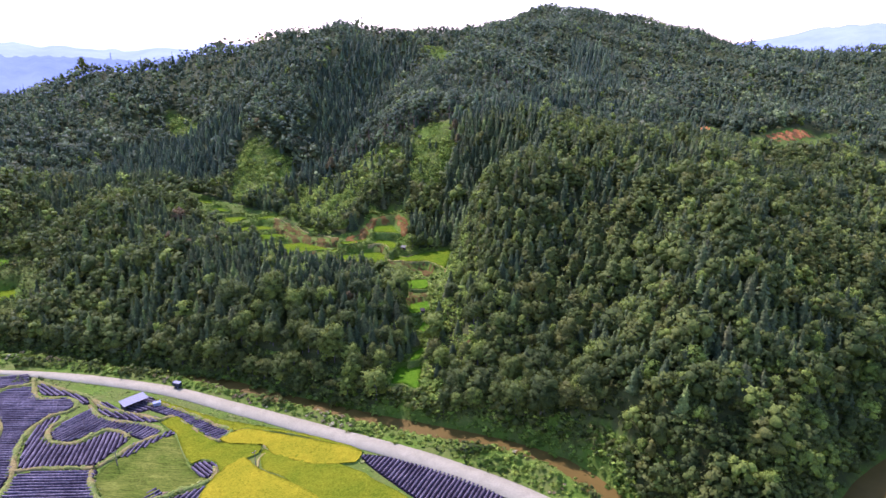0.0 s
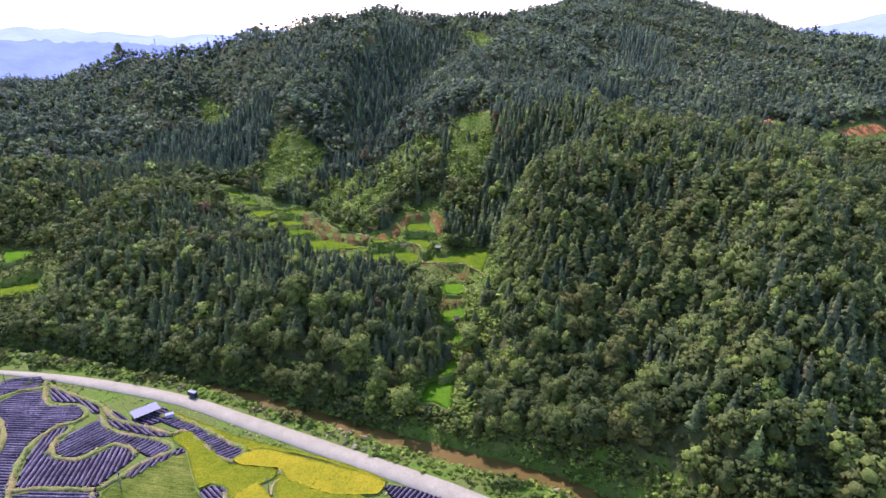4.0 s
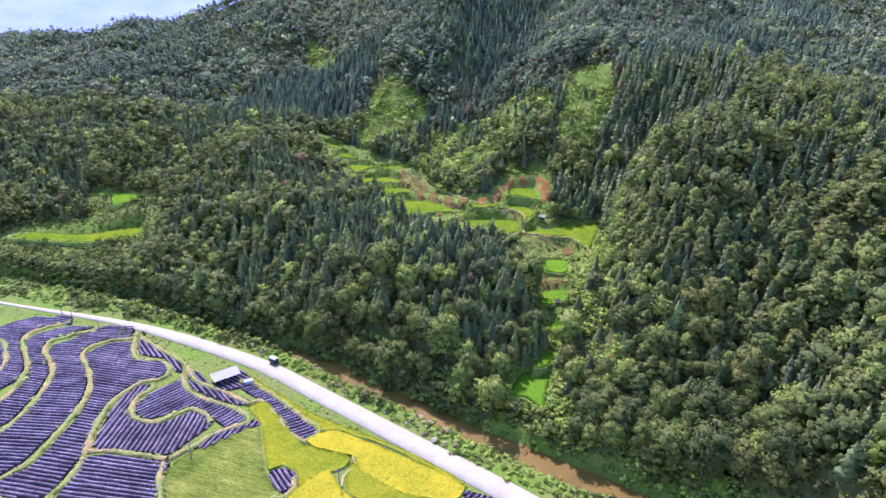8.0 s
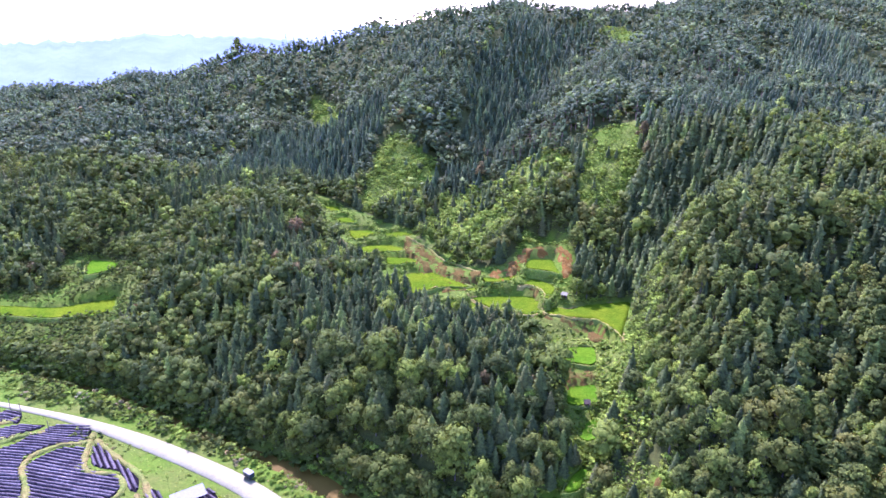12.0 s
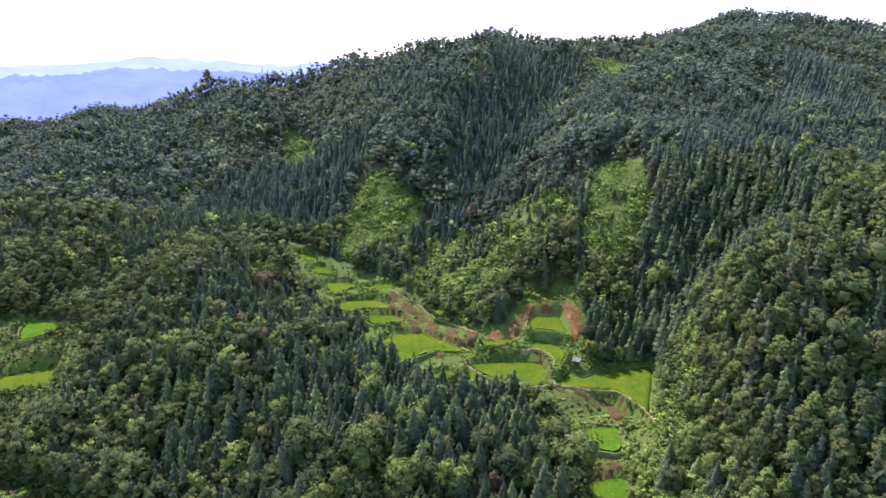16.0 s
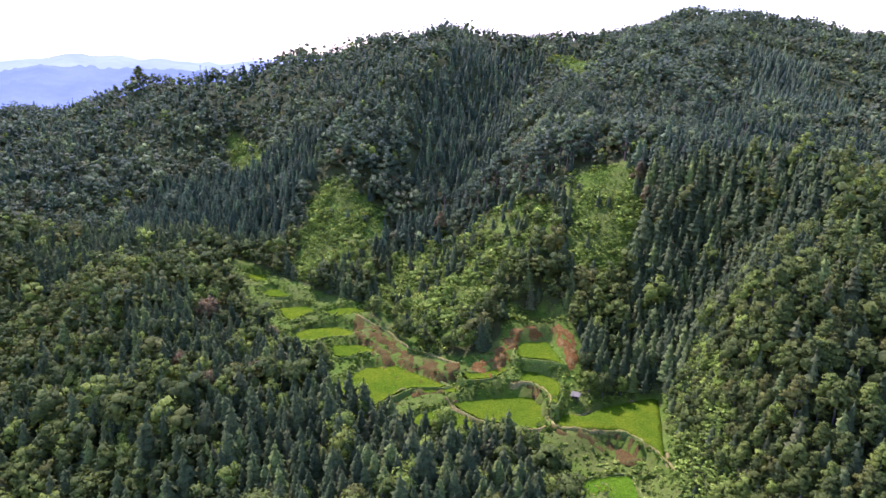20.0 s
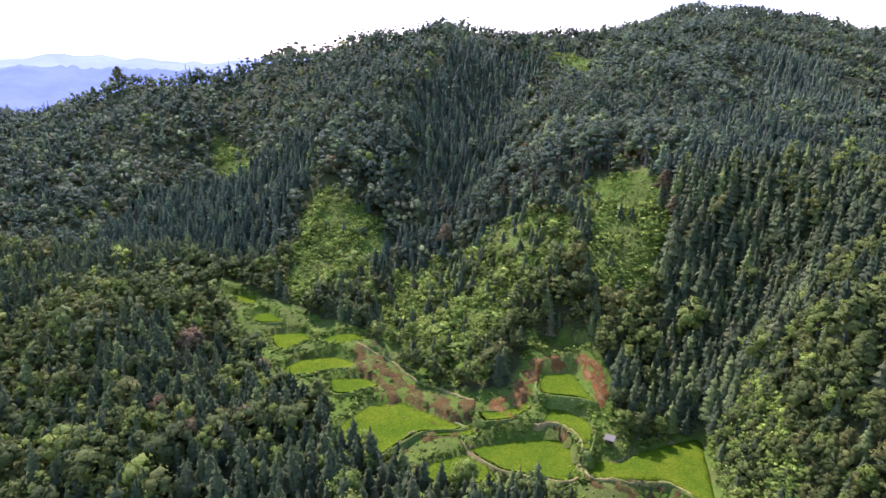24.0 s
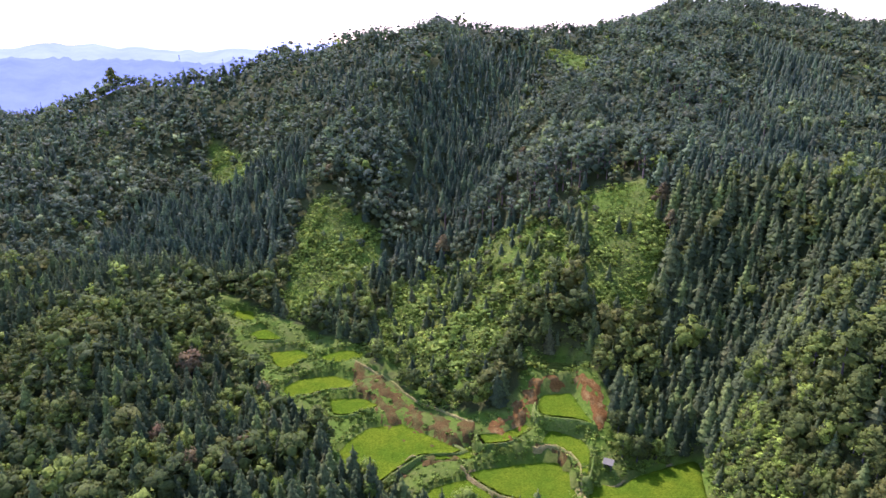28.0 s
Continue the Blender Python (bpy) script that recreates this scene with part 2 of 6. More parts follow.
def value_noise(x, y, size, seed=0):
    """Patches of about that size, 0 to 1."""
    x, y = np.asarray(x, float) / size + 57.3 * seed + 1000, np.asarray(y, float) / size + 31.7 * seed + 1000
    ix, iy = np.floor(x).astype(np.int64), np.floor(y).astype(np.int64)
    fx, fy = x - ix, y - iy
    fx, fy = fx * fx * (3 - 2 * fx), fy * fy * (3 - 2 * fy)
    def h(a, b):
        s = np.sin(a * 127.1 + b * 311.7 + seed * 74.7) * 43758.5453
        return s - np.floor(s)
    return (h(ix, iy) * (1 - fx) + h(ix + 1, iy) * fx) * (1 - fy) + (h(ix, iy + 1) * (1 - fx) + h(ix + 1, iy + 1) * fx) * fy


def inside(x, y, poly):
    """Which places lie within a polygon."""
    x, y = np.asarray(x), np.asarray(y)
    hit = np.zeros(x.shape, bool)
    for (ax, ay), (bx, by) in zip(poly, list(poly[1:]) + [poly[0]]):
        cross = (ay > y) != (by > y)
        with np.errstate(divide="ignore", invalid="ignore"):
            hit ^= cross & (x < (bx - ax) * (y - ay) / (by - ay + 1e-12) + ax)
    return hit

# ---- rice terraces of the side valley: level above the road and outline ----
TERRACES = {
    "mouth": (2.5, [(-11.5, 124.2), (-8.7, 124.2), (-7, 122.9), (-5.2, 121.7), (-5.1, 127.1), (-5.1, 132.3), (-8, 132.5), (-10.5, 130.4)]),
    "mouth_step": (4.2, [(-7.7, 131.4), (-5.7, 132.5), (-4.1, 136.9), (-5, 138.1), (-6.8, 135.2)]),
    "lower_step": (6.5, [(-6.2, 142.8), (-5.1, 147.3), (-3.1, 150), (-2.8, 144.1), (-4.7, 142.2)]),
    "lower_dark": (7.8, [(-8.7, 150.8), (-8.7, 156.2), (-4.1, 158.2), (-3.6, 152.6), (-7, 150.5)]),
    "lower": (9.8, [(-11.7, 163.2), (-11.5, 167.5), (-4.9, 169.7), (-4.2, 164.1), (-5.5, 162.3)]),
    "broad": (12.3, [(-16, 182.7), (-15.1, 177.9), (-7.8, 178.2), (-4.4, 178.2), (-0.8, 173.8), (1.3, 168.2), (0.5, 171.3), (2.7, 188.7), (-0.8, 188.1), (-7.7, 184.5), (-10.8, 181.7), (-15, 182.8)]),
    "middle": (12, [(-33.1, 183.5), (-24.7, 186.5), (-17.1, 187.3), (-16.8, 178.9), (-19, 177.3), (-25.1, 178.4), (-28.7, 179.5)]),
    "left_broad": (13, [(-54.7, 185.5), (-51.5, 192.1), (-45.9, 194), (-39.6, 190.5), (-35.1, 187.8), (-36.4, 186.9), (-41.8, 186), (-44.8, 182.1), (-46.9, 178.9), (-50.3, 178.9)]),
    "left_second": (14.3, [(-59.7, 198.7), (-54.2, 199.6), (-50.8, 197.6), (-55.1, 194.8), (-58, 194.4)]),
    "left_third": (15.3, [(-69, 199.7), (-67, 203.4), (-61, 205.4), (-56.7, 203.7), (-56.8, 201.8), (-61.7, 200.4), (-66, 197)]),
    "left_fourth": (16.5, [(-75.6, 211.1), (-70.1, 213.1), (-67.3, 210.7), (-70, 206), (-72, 205.8)]),
    "left_fourth_east": (16.8, [(-65.4, 209.3), (-61.7, 212.8), (-57.2, 213.2), (-56.5, 210.8), (-60.6, 208.4)]),
    "left_fifth": (18.2, [(-81.7, 215.9), (-79.2, 218.6), (-74.5, 214.7), (-79.2, 213.8)]),
    "left_sixth": (19.4, [(-90, 224.8), (-84.7, 224.7), (-82.5, 220.6), (-85.5, 220.4)]),
    "upper_right": (17, [(-22.4, 195.6), (-21.5, 199.1), (-16.6, 200.2), (-15.1, 195.4), (-13.9, 191.6), (-16.3, 192.7), (-21.8, 193.4)]),
    "hut_side": (14.6, [(-20.3, 192.4), (-15.5, 190), (-14.6, 187.1), (-15.5, 181.7), (-16.5, 181.4), (-16.8, 185.1), (-19.2, 188.1), (-21.9, 188.6)]),
    "crescent": (14.6, [(-32, 190), (-28.3, 190.7), (-24.5, 193.6), (-23.7, 192.4), (-27.3, 188.9), (-31, 187.9)]),
    "lowest_left": (11.6, [(-39.7, 177.2), (-38.8, 179.7), (-33.8, 182.3), (-30.4, 180), (-29.6, 176.4), (-39.5, 175.4)]),
    "grassy_top": (19, [(-22.4, 205), (-20.6, 207.6), (-17, 207.9), (-14.4, 205.6), (-15.6, 204.2), (-19.4, 203.7)]),
    "strip": (12.6, [(-41.9, 186.4), (-32.9, 189.6), (-31.9, 188.5), (-33.6, 186.3), (-39.9, 185.7)]),
    "wood_patch": (8.8, [(-139.5, 180.1), (-146.4, 189.3), (-138.4, 189.5), (-135.1, 186.5), (-136.4, 183)]),
    "long_west": (3.8, [(-159.4, 162.3), (-155.2, 165.9), (-140.1, 168.3), (-132, 174.7), (-128.1, 177), (-123.1, 169.4), (-136.1, 163.7), (-152.7, 161.4)]),
}

# ---- the lie of the land: valley lines, spur crests and ridges, heights above the road ----
ROAD = [(-260, 139), (-200, 137), (-130, 134.3), (-97, 132.7), (-64.6, 126), (-45, 118.3), (-25, 109.8), (-8, 102.6), (2, 97.6), (14, 90.4), (30, 78), (52, 60), (90, 30), (150, 0)]
RIVER = [(-320, 162), (-210, 152), (-130, 147), (-100, 143.5), (-73, 136.5), (-53, 131.5), (-40, 125.9), (-26, 120.4), (-12, 115.2), (0, 111), (12, 106.5), (22, 101), (28.5, 93), (34, 83),
         (43, 77), (56, 78), (68, 87), (80, 97), (100, 107), (140, 115), (220, 120), (320, 124)]
WATER = -1.7
LAND = {
    "plain": [(-300, 60, 5), (-160, 60, 5), (-80, 60, 4), (0, 60, 0.6), (60, 30, 0), (200, 60, 0)],
    "plain_near": [(-300, 0, 5), (0, 0, 2), (300, 0, 0)],
    "plain_behind": [(-400, -250, 5), (0, -250, 0), (400, -250, 0)],
    "field_rise": [(-58, 82, 2.6), (-75, 92, 3.2), (-110, 105, 3.2), (-160, 118, 3)],
    "field_foot": [(-30, 95, 0), (-52, 110, 0), (-78, 119, 0.8), (-105, 126, 1)],
    "left_foot": [(-110, 150, 2), (-72, 143, 2), (-50, 137, 3), (-35, 131, 3.5), (-21, 125, 2.5)],
    "left_spur": [(-15, 129, 5), (-20, 134, 10), (-28, 145, 15), (-34, 155, 15), (-50, 163, 15.5), (-66, 172, 16.8), (-82, 182, 18.8), (-103, 196, 21), (-125, 222, 23)],
    "left_back": [(-26, 172, 10.5), (-45, 178.5, 12.5), (-57, 188, 13.8), (-68, 195, 14.8), (-80, 207, 17)],
    "left_face": [(-26, 133, 10.5), (-52, 148, 11), (-84, 167, 13.5), (-96, 156, 2.5), (-108, 175, 11)],
    "left_fields": [(-200, 172, 5), (-158, 164.5, 3.5), (-130, 163, 3), (-118, 160, 2.5)],
    "left_gully": [(-150, 178, 6.5), (-139, 185, 8.5), (-131, 194, 10.5), (-128, 207, 15)],
    "left_slope": [(-260, 200, 14), (-155, 213, 18), (-123, 263, 24), (-125, 304, 32), (-135, 340, 46)],
    "left_slope_far": [(-320, 260, 20), (-190, 262, 30), (-215, 325, 42)],
    "left_ridge": [(-420, 420, 24), (-300, 385, 33), (-245, 368, 44), (-202, 370, 54), (-155, 376, 62), (-118, 392, 69), (-90, 430, 78), (-36, 455, 82), (5, 508, 72)],
    "main_ridge": [(5, 508, 72), (40, 540, 86), (88, 575, 99), (148, 560, 89), (190, 540, 82), (228, 455, 63), (300, 450, 69), (460, 450, 76)],
    "valley": [(-9, 121, 1), (-8, 128, 2.6), (-6, 137, 4.5), (-4.5, 150, 7.5), (-5, 166, 9.5), (-10, 178, 12.2), (-30, 182, 11.8), (-42, 188, 12.8), (-52, 195, 14.2), (-60, 207, 17), (-74, 222, 20), (-92, 244, 23)],
    "valley_right": [(-13, 186, 14.5), (-16, 194, 17.5), (-18, 205, 21.5)],
    "midleft_spur": [(-60, 234, 19), (-68, 250, 27), (-75, 263, 34), (-72, 276, 41), (-68, 300, 52), (-62, 350, 66), (-50, 405, 77)],
    "mid_gully": [(-46, 222, 17.5), (-44, 240, 20.5), (-43, 265, 25), (-40, 300, 32), (-33, 350, 45), (-22, 400, 62)],
    "mid_hill": [(-30, 205, 19), (-26, 216, 25), (-20, 226, 31), (-8, 240, 39), (2, 244, 44.5), (11, 246, 47)],
    "mid_crest": [(-36, 268, 37), (-20, 260, 42.5), (-4, 254, 45), (11, 248, 47.5), (20, 247, 48), (29, 239, 47), (36, 230, 46), (44, 278, 43), (36, 330, 53), (50, 400, 67), (80, 500, 88)],
    "mid_back": [(-14, 280, 47), (-8, 305, 53), (2, 340, 60), (14, 390, 69)],
    "right_gully": [(1, 177, 12.5), (3, 187, 13.5), (8, 198, 17.5), (14, 206, 22), (22, 217, 31)],
    "right_spur": [(2, 121, 2), (8, 132, 11), (13, 141, 19.5), (13, 151, 23.5), (14, 162, 29.5), (17, 174, 35), (24, 187, 37.5), (31, 196, 38.5), (38, 206, 41), (39, 219, 44)],
    "right_shoulder": [(6, 158, 18), (6.5, 168, 23), (8, 175, 28.5), (10.5, 182, 33), (16, 190, 35.5), (23, 197, 37.5)],
    "right_spur_foot": [(-1, 130, 4), (1, 140, 7), (2, 152, 11), (3, 164, 13.5), (4, 172, 15)],
    "right_dell": [(24, 110, 4.5), (30, 122, 10.5), (38, 135, 12), (30, 150, 18), (38, 170, 26)],
    "front_spur": [(36, 88, 9), (44, 98, 15), (47, 110, 20), (56, 120, 28), (66, 140, 33), (77, 160, 36), (84, 185, 38), (90, 215, 40)],
    "front_foot": [(50, 86, 4), (68, 96, 8), (86, 112, 10), (104, 122, 9), (150, 130, 8)],
    "right_dip": [(104, 150, 22), (112, 180, 27), (118, 215, 33)],
    "right_slope": [(66, 250, 36), (100, 250, 39), (136, 250, 37), (180, 250, 36), (260, 250, 30), (160, 350, 52), (260, 350, 54)],
    "cut_top": [(122, 249.5, 40.5), (137, 254.5, 41), (152, 260.5, 41)],
    "cut_foot": [(122, 244, 36.5), (138, 248, 36.5), (153, 254, 36.5)],
    "behind": [(-420, 520, 5), (-250, 470, 22), (-120, 560, 35), (0, 640, 45), (120, 720, 55), (320, 640, 40), (600, 520, 40)],
    "far": [(-1500, -800, 0), (-1500, 500, 0), (-1300, 1500, 10), (0, 1800, 20), (1500, 1500, 20), (1500, 300, 20), (1300, -900, 0), (0, -1500, 0)],
}


def along(points, step):
    """Points at even steps on a line through the given ones."""
    out = []
    for a, b in zip(points, points[1:]):
        a, b = np.array(a, float), np.array(b, float)
        n = max(1, int(np.linalg.norm(b[:2] - a[:2]) / step))
        out += [a + (b - a) * i / n for i in range(n)]
    return np.array(out + [np.array(points[-1], float)])


def smooth_line(points, step):
    """A rounded line through the given points."""
    p = [np.array(q, float) for q in points]
    p = [2 * p[0] - p[1]] + p + [2 * p[-1] - p[-2]]
    out = []
    for a, b, c, d in zip(p, p[1:], p[2:], p[3:]):
        n = max(1, int(np.linalg.norm((c - b)[:2]) / step))
        for i in range(n):
            t = i / n
            out.append(0.5 * (2 * b + (c - a) * t + (2 * a - 5 * b + 4 * c - d) * t * t + (3 * b - a - 3 * c + d) * t ** 3))
    return np.array(out + [p[-2]])


def offset(line, d):
    """The line moved d metres to its left."""
    g = np.gradient(line[:, :2], axis=0)
    g /= np.linalg.norm(g, axis=1)[:, None] + 1e-9
    out = line.copy()
    out[:, 0] -= g[:, 1] * d
    out[:, 1] += g[:, 0] * d
    return out


def level(line, z):
    return np.column_stack([line[:, 0], line[:, 1], np.full(len(line), z)])


road_line, river_line = smooth_line(ROAD, 2.0), smooth_line(RIVER, 2.0)


def river_half(x):
    """Half the river's width: a ditch upstream, wider where it bends round the spur."""
    return 1.0 + 1.15 * np.clip((x + 66) / 16, 0, 1) + 0.35 * np.clip((x + 12) / 20, 0, 1)


knots = [along(v, 14 if k != "far" else 600) for k, v in LAND.items()]
knots.append(level(offset(road_line, 0)[::5], 0.0))
knots = np.vstack(knots)
kd = np.linalg.norm(knots[:, None, :2] - knots[None, :, :2], axis=2)
keep = [i for i in range(len(knots)) if not (kd[i, :i] < 1.5).any()]
knots, kd = knots[keep], kd[np.ix_(keep, keep)]
n_k = len(knots)
system = np.zeros((n_k + 3, n_k + 3))
system[:n_k, :n_k] = np.sqrt(kd ** 2 + 9.0) - 1.2 * np.eye(n_k)
system[:n_k, n_k:] = np.column_stack([np.ones(n_k), knots[:, :2] / 100])
system[n_k:, :n_k] = system[:n_k, n_k:].T
weights = np.linalg.solve(system, np.concatenate([knots[:, 2], np.zeros(3)]))


def nearest(x, y, line):
    """How far each place lies from a line."""
    best = np.full(x.shape, 1e9)
    for a, b in zip(line[:-1, :2], line[1:, :2]):
        d = b - a
        t = np.clip(((x - a[0]) * d[0] + (y - a[1]) * d[1]) / (d @ d + 1e-9), 0, 1)
        best = np.minimum(best, np.hypot(x - a[0] - t * d[0], y - a[1] - t * d[1]))
    return best


def rough(x, y):
    """Small unevenness of the hillsides: gullies and knolls."""
    high = np.clip((y - 250) / 80, 0, 1)
    return (high * 3.6 * np.sin(x * 0.085 + 1.7 * np.sin(y * 0.03) + y * 0.02) * np.cos(y * 0.05 + 1.2 * np.sin(x * 0.045))
            + np.sin(x * 0.21 + 1.3 * np.sin(y * 0.13)) * np.sin(y * 0.19 + 1.1 * np.sin(x * 0.11)) * 0.7
            + np.sin(x * 0.53 + 2.1 + np.sin(y * 0.41)) * np.sin(y * 0.47 + 0.7) * 0.3)


def land(x, y):
    """Height of the ground, for arrays of places."""
    x, y = np.asarray(x, float), np.asarray(y, float)
    shape = x.shape
    x, y = x.ravel(), y.ravel()
    z = np.empty(len(x))
    for i in range(0, len(x), 8000):
        xs, ys = x[i:i + 8000], y[i:i + 8000]
        r = np.sqrt((xs[:, None] - knots[None, :, 0]) ** 2 + (ys[:, None] - knots[None, :, 1]) ** 2 + 9.0)
        z[i:i + 8000] = r @ weights[:n_k] + weights[n_k] + xs / 100 * weights[n_k + 1] + ys / 100 * weights[n_k + 2]
    z = z + rough(x, y) * np.clip((z - 3) / 8, 0, 1)
    near = np.abs(np.hypot(x, y - 110)) < 420
    dr, dv = np.full(len(x), 1e3), np.full(len(x), 1e3)
    dr[near] = nearest(x[near], y[near], road_line[::3])
    dv[near] = nearest(x[near], y[near], river_line[::3])
    f = np.clip((dr - 3.2) / 4, 0, 1)
    z = np.where(dr < 8, z * f + (-0.06) * (1 - f), z)
    half = river_half(x)
    bank = np.clip((dv - half + 0.6) / 2.2, 0, 1)
    z = np.where(dv < half + 9, np.minimum(z, 0.3 + 1.3 * np.clip(dv - half - 1.5, 0, 20)), z)
    z = np.where(dv < half + 2.4, z * bank + (WATER - 0.9) * (1 - bank), z)
    for top, poly in TERRACES.values():
        ring = np.array([(*p, 0) for p in poly + poly[:1]], float)
        b = (x > ring[:, 0].min() - 12) & (x < ring[:, 0].max() + 12) & (y > ring[:, 1].min() - 12) & (y < ring[:, 1].max() + 12)
        if b.any():
            out = np.where(inside(x[b], y[b], poly), 0, nearest(x[b], y[b], ring))
            z[b] = np.where(out < 0.5, top - 0.25, np.where(z[b] > top, np.minimum(z[b], top + np.clip(out - 0.5, 0, 12) * 2.0), z[b]))
    return z.reshape(shape)

# ---- ground, road, river, far hills ----
def spaced(lo, hi, step, far, grow=1.25):
    mid = np.arange(lo, hi + step / 2, step)
    a, d, p = [], step, lo
    while p > -far:
        d *= grow
        p -= d
        a.append(p)
    d, p, b = step, hi, []
    while p < far:
        d *= grow
        p += d
        b.append(p)
    return np.array(a[::-1] + list(mid) + b)


gx, gy = spaced(-280, 200, 2.0, 4200), spaced(40, 470, 2.0, 4200)
gx = np.union1d(gx, np.arange(-99, 41, 1.0))
gy = np.union1d(gy, np.arange(83, 231, 1.0))
GX, GY = np.meshgrid(gx, gy)
GZ = land(GX, GY)
GZ = np.where(np.hypot(GX, GY) > 1500, np.minimum(GZ, 12), GZ)
ground = thing("ground", mesh_np("ground", np.column_stack([GX.ravel(), GY.ravel(), GZ.ravel()]), grid_faces(len(gx), len(gy)), M_GROUND, smooth=True),
               "wooded valley ground of brown soil and low grass", "ground", "structure")

ROAD_HALF = np.interp(road_line[:, 0], [-130, -104, -84, 0], [0.5, 0.95, 1.7, 2.15])
strip = [level(offset(road_line, d), z) for d, z in ((ROAD_HALF + 0.02, -0.3), (ROAD_HALF, 0.06), (ROAD_HALF * 0, 0.075), (-ROAD_HALF, 0.06), (-ROAD_HALF - 0.02, -0.3))]
v, f = ribbon(strip)
road = thing("road", mesh_np("road", v, f, M_ROAD), "pale sunlit concrete country road along the river", "road", "structure")

wl = [level(offset(river_line, 5.5), WATER), level(river_line, WATER), level(offset(river_line, -5.5), WATER)]
v, f = ribbon(wl)
river = thing("water", mesh_np("river", v, f, M_WATER, smooth=True), "muddy brown river under the wooded bank", "river", "structure")


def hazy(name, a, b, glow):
    """Far woods, with summer haze painted in as a pale blue glow."""
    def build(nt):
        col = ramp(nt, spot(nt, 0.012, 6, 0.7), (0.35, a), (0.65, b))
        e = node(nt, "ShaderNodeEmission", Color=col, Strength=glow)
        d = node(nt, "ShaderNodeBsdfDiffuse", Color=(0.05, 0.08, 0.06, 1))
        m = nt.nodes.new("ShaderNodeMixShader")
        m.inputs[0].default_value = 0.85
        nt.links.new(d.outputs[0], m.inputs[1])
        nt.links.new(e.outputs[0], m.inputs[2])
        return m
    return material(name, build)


def far_range(dist, deep, base, swing, seed, mat, label, step=0.5, knoll=0.0):
    """A range of distant hills round the horizon ahead, with a knoll to the east."""
    az = np.radians(np.arange(-85, 86, step))
    crest = base + swing * ((value_noise(np.degrees(az), az * 0, 14, seed) - 0.5) * 1.4 + (value_noise(np.degrees(az), az * 0, 4, seed + 1) - 0.5) * 0.5 + (value_noise(np.degrees(az), az * 0, 0.8, seed + 2) - 0.5) * 0.22 + (step < 0.3) * (value_noise(np.degrees(az), az * 0, 0.3, seed + 5) ** 2) * 0.22)
    crest = crest + knoll * np.exp(-((np.degrees(az) - 33) / 8) ** 2)
    rows = []
    for u in np.linspace(0, 1, 7):
        r = dist + deep * u
        rows.append(np.column_stack([np.sin(az) * r, np.cos(az) * r, -30 + (crest + 30) * (u * u * (3 - 2 * u)) + (u > 0.1) * (u < 0.95) * (value_noise(np.degrees(az), az * 0 + u * 9, 1.5, seed + 3) - 0.5) * swing * 0.3]))
    v, f = ribbon(rows)
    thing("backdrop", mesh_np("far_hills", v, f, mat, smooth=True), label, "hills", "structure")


# each range glows paler with distance, in place of thicker haze
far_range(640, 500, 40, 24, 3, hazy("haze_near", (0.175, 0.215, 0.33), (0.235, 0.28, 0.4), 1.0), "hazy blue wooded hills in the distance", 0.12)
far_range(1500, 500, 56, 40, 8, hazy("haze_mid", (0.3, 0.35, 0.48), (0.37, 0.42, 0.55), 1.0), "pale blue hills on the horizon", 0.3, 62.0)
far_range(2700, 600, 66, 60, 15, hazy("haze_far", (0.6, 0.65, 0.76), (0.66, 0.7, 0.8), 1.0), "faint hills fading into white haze")

